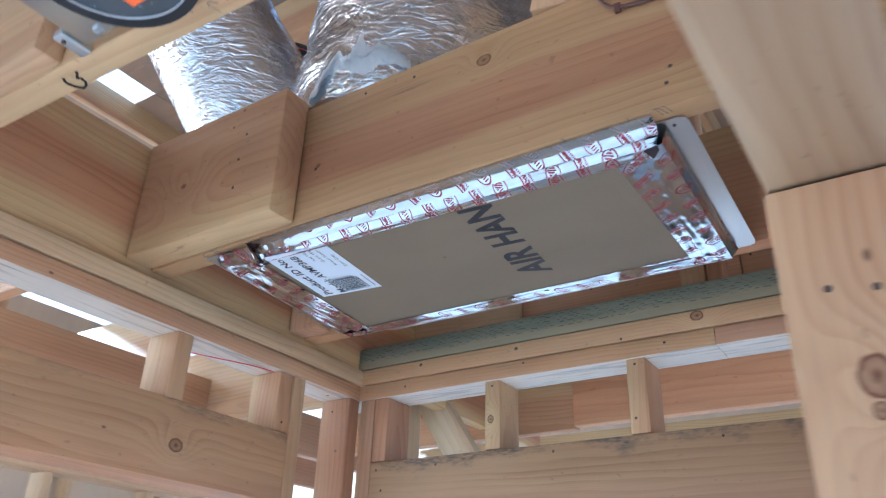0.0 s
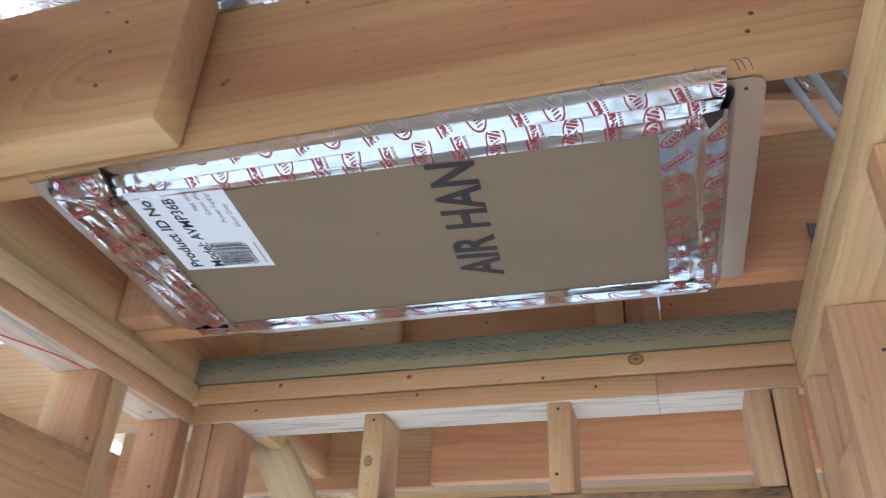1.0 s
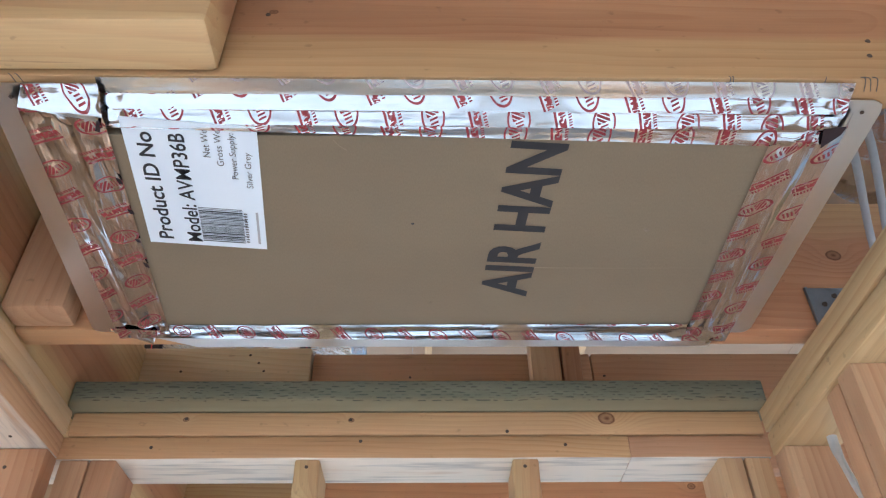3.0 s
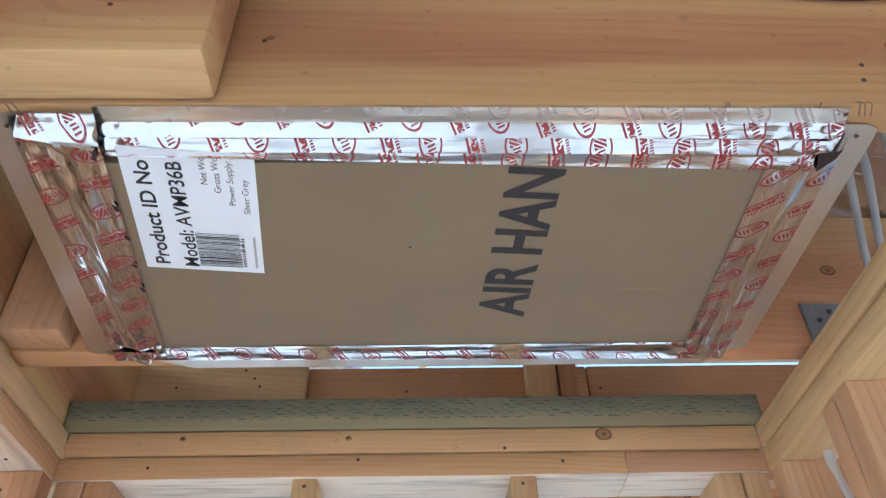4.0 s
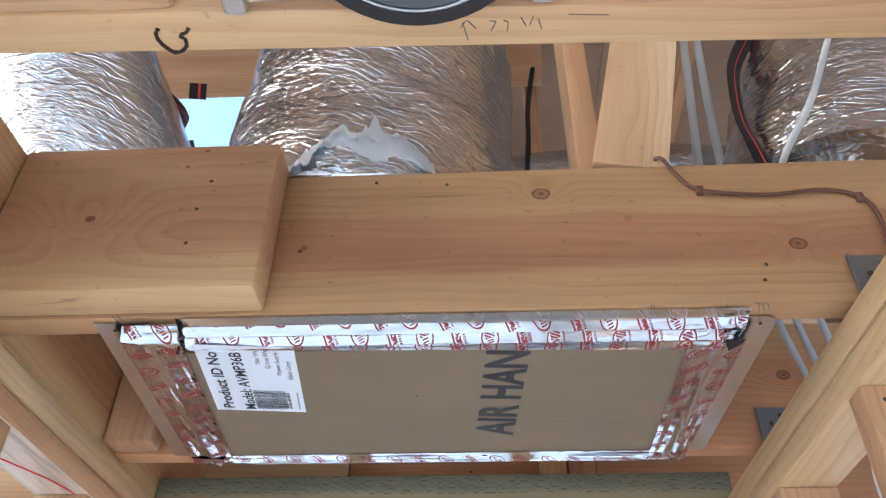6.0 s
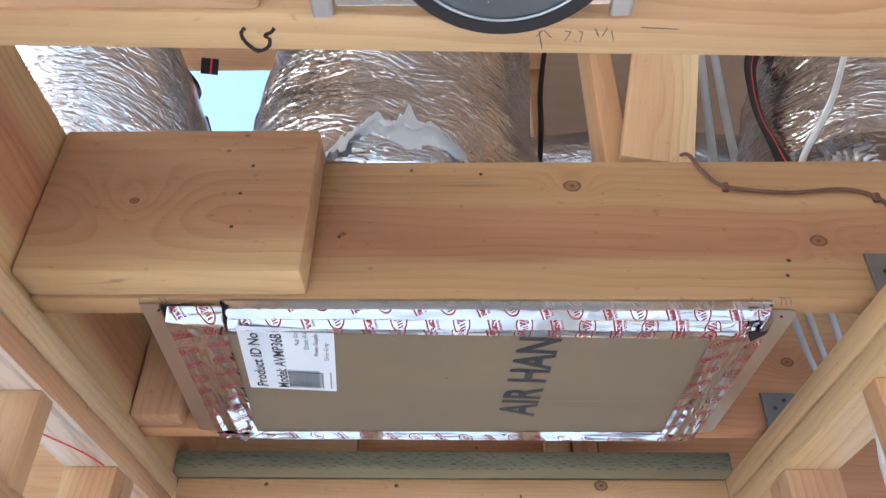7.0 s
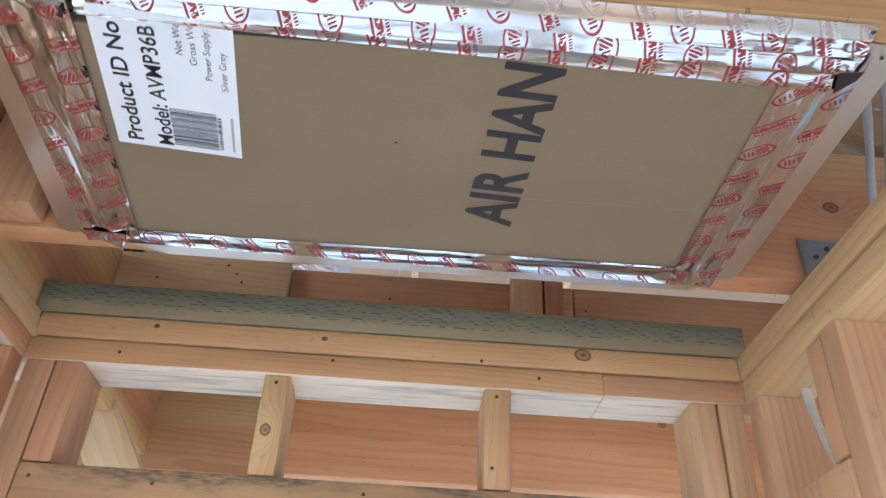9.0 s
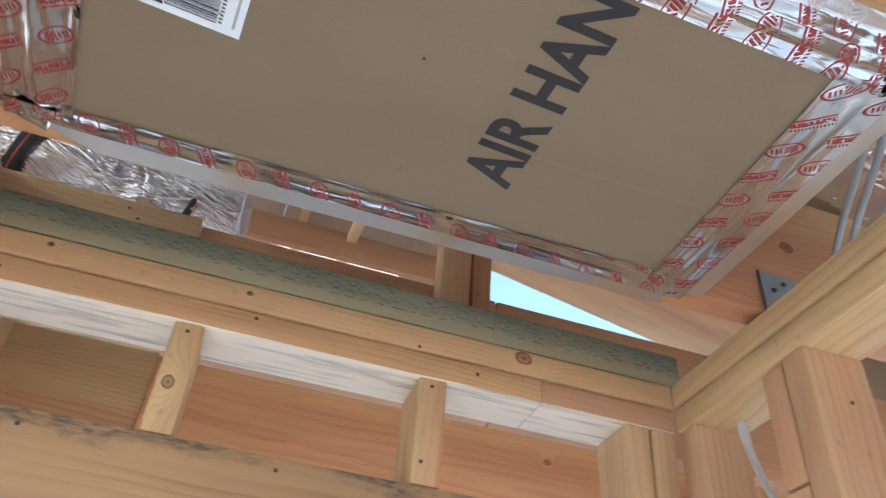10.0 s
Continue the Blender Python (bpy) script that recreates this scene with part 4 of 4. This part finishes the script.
flex_duct([(-0.55, 1.775, 2.705), (-0.675, 1.645, 3.0), (-0.885, 1.425, 3.5), (-1.12, 1.20, 4.05)], 0.185, 2.0, "silver foil insulated duct rising into the attic")
flex_duct([(-0.106, 1.562, 2.700), (-0.105, 1.555, 2.95), (-0.090, 1.540, 3.40), (-0.07, 1.54, 4.05)], 0.262, 5.0, "wide silver foil duct bulging over the joists with white sealant", 0.22, (-0.185, 0.025, 2.700, 2.775, -0.106, 1.562, 0.303))
flex_duct([(0.715, 1.480, 2.705), (0.812, 1.480, 3.0), (0.980, 1.49, 3.5), (1.16, 1.50, 4.05)], 0.235, 8.0, "silver foil insulated duct beside hanging cables")
flex_duct([(-1.55, 2.62, 3.04), (-1.0, 2.58, 3.03), (-0.55, 2.55, 3.02), (-0.17, 2.53, 3.02)], 0.17, 11.0, "silver foil branch duct behind the joists")
flex_duct([(0.10, 2.15, 3.40), (0.40, 2.12, 3.42), (0.62, 2.10, 3.40), (0.95, 2.10, 3.36)], 0.12, 14.0, "silver foil branch duct between two larger ducts")


def strap(pts, wdt, label, flip=False, up=(0.13, 0.27, 0.95)):
    """A black webbing strap with a red thread along its middle."""
    ob = tagged(empty("duct_strap", pts[0]), label, "duct strap", "duct straps")
    w = part("webbing", tube_bm(pts, 0.01, 12, True, lambda t, a: (wdt, 0.0026) if flip else (0.0022, wdt), up), black_rubber, ob)
    r = part("red_thread", tube_bm(pts, 0.003, 8, True, lambda t, a: (wdt * 0.10, 0.0036) if flip else (0.0030, wdt * 0.10), up), red_ink, ob)
    for q in (w, r):
        q.matrix_basis = ob.matrix_basis.inverted()
    return ob


strap([(0.560, 1.345, 2.620), (0.523, 1.330, 2.715), (0.513, 1.330, 2.775), (0.515, 1.350, 2.850), (0.535, 1.380, 2.955), (0.562, 1.400, 3.055), (0.628, 1.420, 3.185), (0.700, 1.430, 3.330)], 0.017, "black webbing strap with a red thread round a duct", True, (0.35, -0.75, -0.55))
ring = []
for k in range(13):
    a = math.pi * (0.95 + k * 1.15 / 12)
    ring.append((-0.80 + 0.192 * math.cos(a), 1.685 + 0.192 * math.sin(a), 3.36 - 0.05 * math.cos(a) + 0.06 * math.sin(a)))
strap(ring, 0.017, "black webbing strap with a red thread round a duct")
strap([(-0.52, 1.66, 2.96), (-0.525, 1.665, 3.08), (-0.575, 1.70, 3.22)], 0.012, "black webbing strap with a red thread round a duct")
tail = tagged(empty("strap_end", (-0.608, 1.733, 3.436)), "loose end of a black webbing strap", "duct strap", "duct straps")
tail.rotation_euler = (radians(40), radians(8), 0)
part("webbing", box_bm(0.046, 0.003, 0.040, 0.001), black_rubber, tail)
part("red_thread", box_bm(0.006, 0.0042, 0.040, 0.0005), red_ink, tail).location = (0.004, 0, 0)
for x in (-0.62, -0.245):
    ring = []
    for k in range(13):
        a = math.pi * (0.75 + k * 1.2 / 12)
        ring.append((x + 0.05 * math.sin(a), 2.552 + 0.182 * math.cos(a), 3.02 + 0.182 * math.sin(a)))
    strap(ring, 0.017, "black webbing strap with a red thread round a duct", False, (1.0, 0.05, 0.02))

# ---------- recessed light ----------
pan_metal = plain("bright_pan_metal", (0.72, 0.76, 0.78), 0.18, 1.0, 30.0, 0.1, 0.25)
lamp = tagged(empty("recessed_light", (0.053, 0.762, 2.458)), "recessed light housing with a black ring and galvanised pan", "recessed light")
bm = bmesh.new()
bmesh.ops.create_circle(bm, segments=48, radius=0.094)
outer = bm.edges[:]
ret = bmesh.ops.extrude_edge_only(bm, edges=outer)
vs = [v for v in ret["geom"] if isinstance(v, bmesh.types.BMVert)]
bmesh.ops.translate(bm, verts=vs, vec=(0, 0, -0.014))
es = [e for e in ret["geom"] if isinstance(e, bmesh.types.BMEdge)]
ret = bmesh.ops.extrude_edge_only(bm, edges=es)
vs = [v for v in ret["geom"] if isinstance(v, bmesh.types.BMVert)]
bmesh.ops.scale(bm, verts=vs, vec=(0.885, 0.885, 1))
es = [e for e in ret["geom"] if isinstance(e, bmesh.types.BMEdge)]
ret = bmesh.ops.extrude_edge_only(bm, edges=es)
vs = [v for v in ret["geom"] if isinstance(v, bmesh.types.BMVert)]
bmesh.ops.translate(bm, verts=vs, vec=(0, 0, 0.03))
bmesh.ops.recalc_face_normals(bm, faces=bm.faces[:])
shade(part("ring", bm, black_rubber, lamp, "black rubber ring"))
d = part("can_top", disc_bm(0.084, 0.003, 48, 0.0), lamp_grey, lamp, "grey metal inside of the housing")
d.location = (0, 0, -0.0078)
rim = part("inner_rim", tube_bm([(0.0825 * math.cos(a), 0.0825 * math.sin(a), -0.011) for a in [k * math.pi / 12 for k in range(25)]], 0.0015, 8), galv, lamp)
pl = part("pan", box_bm(0.232, 0.150, 0.006, 0.001), pan_metal, lamp, "bright galvanised pan")
pl.location = (-0.020, -0.003, -0.002)
for x, y in ((-0.10, 0.062), (-0.075, 0.062), (0.10, 0.060)):
    k = part("pan_tab", box_bm(0.010, 0.008, 0.004, 0.001), galv, lamp)
    k.location = (x, y, -0.006)
for x in (-0.147, 0.096):
    b = part("mounting_foot", box_bm(0.018, 0.040, 0.012, 0.003), galv, lamp, "bent galvanised mounting foot")
    b.location = (x, 0.062, -0.003)
    b2 = part("mounting_arm", box_bm(0.030, 0.010, 0.008, 0.001), galv, lamp)
    b2.location = (x + (0.020 if x < 0 else -0.016), 0.052, 0.004)
    sc = part("screw", disc_bm(0.0030, 0.003, 10), nail_steel, lamp)
    sc.location = (x, 0.052, -0.010)
pg = part("plug", box_bm(0.034, 0.016, 0.012, 0.002), orange_plastic, lamp, "orange plug")
pg.location = (-0.006, 0.046, -0.014)
part("lead", tube_bm([(0.011, 0.046, -0.013), (0.030, 0.050, -0.013), (0.048, 0.038, -0.012), (0.055, 0.01, -0.009)], 0.0022, 8), white_jacket, lamp)
# bark-ringed knot and pencil marks under the near joist
def rough_line(t, a):
    return 0.0016 * (1 + 0.7 * noise.noise(Vector((t * 23, math.cos(a), math.sin(a)))))


kn = [(x - 0.017, y, JB - 0.0002) for x, y in [(-0.146, 0.8565), (-0.150, 0.863), (-0.147, 0.873), (-0.139, 0.8805), (-0.130, 0.877), (-0.127, 0.869), (-0.130, 0.8645), (-0.124, 0.861), (-0.121, 0.857)]]
for line in (kn,):
    part("bark_ring", tube_bm(line, 0.0016, 8, True, rough_line), bark, near).matrix_basis = near.matrix_basis.inverted()
for x0, y0, x1, y1 in [(0.085, 0.862, 0.089, 0.880), (0.089, 0.861, 0.096, 0.869), (0.088, 0.861, 0.083, 0.868), (0.107, 0.862, 0.112, 0.863), (0.112, 0.863, 0.108, 0.872), (0.118, 0.862, 0.122, 0.864),
                       (0.122, 0.864, 0.121, 0.873), (0.132, 0.860, 0.136, 0.868), (0.139, 0.868, 0.142, 0.859), (0.146, 0.862, 0.149, 0.872), (0.170, 0.859, 0.202, 0.861), (0.061, 0.858, 0.062, 0.864)]:
    part("pencil_mark", tube_bm([(x0, y0, JB), ((x0 + x1) / 2, (y0 + y1) / 2, JB), (x1, y1, JB)], 0.0005, 5), graphite, near).matrix_basis = near.matrix_basis.inverted()
# pencil ticks and splinters at the corners of the opening
for x0, x1 in ((-0.372, -0.366), (-0.366, -0.359), (-0.392, -0.400), (0.428, 0.440), (0.425, 0.434), (0.436, 0.446), (0.300, 0.303), (0.303, 0.306), (0.392, 0.392)):
    part("pencil_mark", tube_bm([(x0, 1.2808, 2.4575), ((x0 + x1) / 2, 1.282, JB), (x1, 1.296, JB - 0.0002)], 0.0005, 5), graphite, front).matrix_basis = front.matrix_basis.inverted()

# ---------- rooms beyond ----------
def joist(x, y, z, mat, label="fir joist over the next room", group="joists beyond"):
    return tagged(lumber("ceiling_joist", x, y, z, mat), label, "ceiling joist", group)


far_left = joist((-1.6, -0.215), (2.135, 2.173), (JB, 2.705), fir_pale)
far_mid = joist((-0.213, 0.338), (2.150, 2.188), (JB, 2.70), fir_red)
far_right = joist((0.340, 1.6), (2.150, 2.188), (JB, 2.70), fir_red)
for x0, x1, mat in ((0.213, 0.269, fir_pale), (0.273, 0.309, fir_red)):
    tagged(lumber("joist_block", (x0, x1), (2.10, 2.149), (2.50, 2.80), mat), "short fir block against a joist", "joist block", "joist blocks")
for x, z in ((-0.335, 2.688), (-0.316, 2.670), (-0.304, 2.652), (-0.464, 2.651)):
    nail(far_left, (x, 2.135, z), (0, -1, 0))
for x, z in ((-0.02, 2.646), (0.06, 2.60)):
    nail(far_mid, (x, 2.150, z), (0, -1, 0))
nail(far_right, (0.362, 2.150, 2.649), (0, -1, 0))
# joists of the room behind the far wall
fb = wood("fir_far", (0.70, 0.43, 0.24), (0.64, 0.36, 0.20), (0.7, 0.55, 0.45), pith=(0.02, 0.03), rings=60, knots=[(0.67, -0.019, 0.0, 0.013), (-0.2, -0.019, 0.05, 0.008)])
joist((-0.255, 1.9), (2.540, 2.578), (2.418, 2.655), fb, "wide reddish fir beam in the room behind")
joist((-1.2, -0.2555), (2.548, 2.586), (2.412, 2.650), fir, "wide fir beam in the room behind")
joist((-1.6, 2.2), (3.55, 3.59), (2.33, 2.662), fir, "fir beam at the far side of the room behind")
for x0 in (-1.55, 2.1):
    tagged(lumber("framing_stud", (x0, x0 + T), (3.55, 3.59), (0.0, 2.329), fir), "fir post under a beam", "framing stud", "room framing")
slanted("framing_stud", (-0.78, 2.32, 2.76), (-0.42, 2.32, 2.20), 0.089, T, fir_white, "pale slanting brace behind the wall")
tagged(lumber("framing_stud", (-0.735, -0.697), (2.26, 2.35), (0.0, 2.5), fir_white), "pale fir stud behind the wall", "framing stud", "room framing")
tagged(lumber("framing_stud", (-0.655, -0.617), (2.20, 2.289), (0.0, 2.5), fir_white), "pale fir stud behind the wall", "framing stud", "room framing")
# room beyond the left wall
joist((-1.90, -1.862), (0.2, 3.4), (2.46, 2.70), fir_red, "fir beam in the room beyond the doorway")
joist((-1.40, -1.362), (-0.5, 3.2), (2.445, 2.60), fir_red, "fir beam in the room beyond the doorway")
for yy in (0.9, 1.5, 2.1, 2.7):
    joist((-3.4, -0.64), (yy, yy + T), (2.715, 2.90), fir_pale, "pale fir joist over the room beyond the doorway")
for yy in (0.75, 1.2, 1.65, 2.1, 2.55):
    tagged(lumber("framing_stud", (-2.24, -2.15), (yy, yy + T), (0.0, 2.36), fir_white), "pale fir stud in the room beyond", "framing stud", "room framing")
tagged(lumber("framing_stud", (-2.24, -2.15), (0.0, 3.2), (2.362, 2.440), fir_white), "pale fir top plate in the room beyond", "top plate", "room framing")
tagged(lumber("framing_stud", (-2.24, -2.15), (0.0, 3.2), (2.02, 2.16), fir_white), "pale fir header in the room beyond", "header", "room framing")

# ---------- roof, floor, ground, outer framing ----------
HOLES = [(-1.10, -0.60, 2.05, 2.78), (2.05, 2.38, 2.79, 2.98), (-2.62, -2.25, 1.70, 2.22), (0.85, 2.30, 3.70, 4.30), (-0.08, 0.55, 4.08, 4.16)]
RX = sorted({-4.8, 3.3} | {v for h in HOLES for v in h[:2]})
RY = sorted({-3.4, 4.6} | {v for h in HOLES for v in h[2:]})
roof = tagged(empty("roof_deck", (0, 0, 4.21)), "plywood roof deck with open gaps to the sky", "roof", kind="structure")
for x0, x1 in zip(RX, RX[1:]):
    for y0, y1 in zip(RY, RY[1:]):
        cx, cy = (x0 + x1) / 2, (y0 + y1) / 2
        if any(q[0] < cx < q[1] and q[2] < cy < q[3] for q in HOLES):
            continue
        sh = part("plywood_sheet", box_bm(x1 - x0 - 0.002, y1 - y0 - 0.002, 0.018, 0.001), plywood, roof)
        sh.location = (cx, cy, 0)
for i in range(10):
    x0 = -4.06 + 0.81 * i
    tagged(lumber("rafter", (x0, x0 + T), (-3.4, 3.55 if 1.1 < x0 < 2.2 else 1.98 if -0.9 < x0 < -0.7 else 4.6), (4.06, 4.20), fir), "fir rafter under the plywood roof deck", "rafter", "rafters")
tagged(lumber("attic_beam", (-3.0, 0.72), (3.74, 3.778), (3.925, 4.058), fir_red), "fir beam hung below the rafters", "attic beam", "attic framing")
tagged(lumber("attic_beam", (-1.55, 0.30), (2.00, 2.089), (3.83, 4.058), fir), "fir beam hung below the rafters", "attic beam", "attic framing")
tagged(lumber("attic_beam", (-3.0, 3.0), (2.80, 2.838), (3.92, 4.058), fir), "fir beam hung below the rafters", "attic beam", "attic framing")
slanted("framing_stud", (0.60, 3.358, 4.03), (2.55, 3.797, 4.03), 0.50, T, fir_red, "wide fir board slanting below the roof deck")
slanted("framing_stud", (0.245, 3.52, 4.03), (0.225, 4.02, 4.03), 0.045, T, fir_pale, "pale brace below the roof deck")
tagged(mesh_object("floor", box_bm(9.6, 9.4, 0.12, 0.0), slab), "bare concrete slab floor", "floor", kind="structure").location = (-0.9, 0.7, -0.062)
# Unseen pale sheet, added to throw more light up beyond the far wall.
tagged(mesh_object("bounce_floor", box_bm(6.1, 2.2, 0.018, 0.002), pale_sheet), "unseen pale plywood sheet added to bounce light up behind the wall", "floor", kind="structure").location = (0, 3.12, 0.008)
bm = bmesh.new()
bmesh.ops.create_grid(bm, x_segments=8, y_segments=8, size=400)
tagged(mesh_object("ground", bm, dirt), "bare dry building ground", "ground", kind="structure").location = (0, 0, -0.14)


def outer_wall(name, a, b, fixed, along):
    """Open outer stud framing under the roof's edge."""
    w = tagged(empty(name), "outer wall of open fir studs", "wall", kind="structure")
    v = a
    while v < b:
        rng = ((v, v + T), (fixed, fixed + 0.14)) if along == "x" else ((fixed, fixed + 0.14), (v, v + T))
        lumber("stud", *rng, (0.0, 2.40), fir, w)
        v += 0.61
    rng = ((a, b), (fixed, fixed + 0.14)) if along == "x" else ((fixed, fixed + 0.14), (a, b))
    lumber("top_plate", *rng, (2.402, 2.48), fir, w)
    return w


outer_wall("wall_outer_south", -4.6, 3.1, -3.3, "x")
outer_wall("wall_outer_north", -4.6, 3.1, 4.3, "x")
outer_wall("wall_outer_west", -3.1, 4.2, -4.7, "y")
outer_wall("wall_outer_east", -3.1, 4.2, 3.06, "y")


def light_stop(name, x, y, z):
    """Unseen plywood sheet added above the outer wall to cut light into the attic."""
    return tagged(lumber(name, x, y, z, plywood), "unseen plywood sheet added to keep light out of the attic", "wall", kind="structure")


light_stop("wall_gable_east", (3.08, 3.098), (-3.1, 4.4), (2.49, 4.19))
# Added backing; its paler colour stands in for sunlight on a board.
tagged(lumber("wall_gable_north", (-4.6, 3.06), (4.42, 4.438), (2.49, 3.80), pale_sheet), "added plywood backing, coloured pale for a sunlit board", "wall", kind="structure")
partition = tagged(empty("wall_beyond"), "plywood partition with fir studs in the room beyond the doorway", "wall", kind="structure")
lumber("plywood_sheet", (-3.42, -3.40), (1.1, 3.9), (0.0, 3.45), pale_sheet, partition)
for yy in (1.1, 1.7, 2.3, 2.9, 3.5):
    lumber("stud", (-3.398, -3.309), (yy, yy + T), (0.0, 3.4), fir_white, partition)
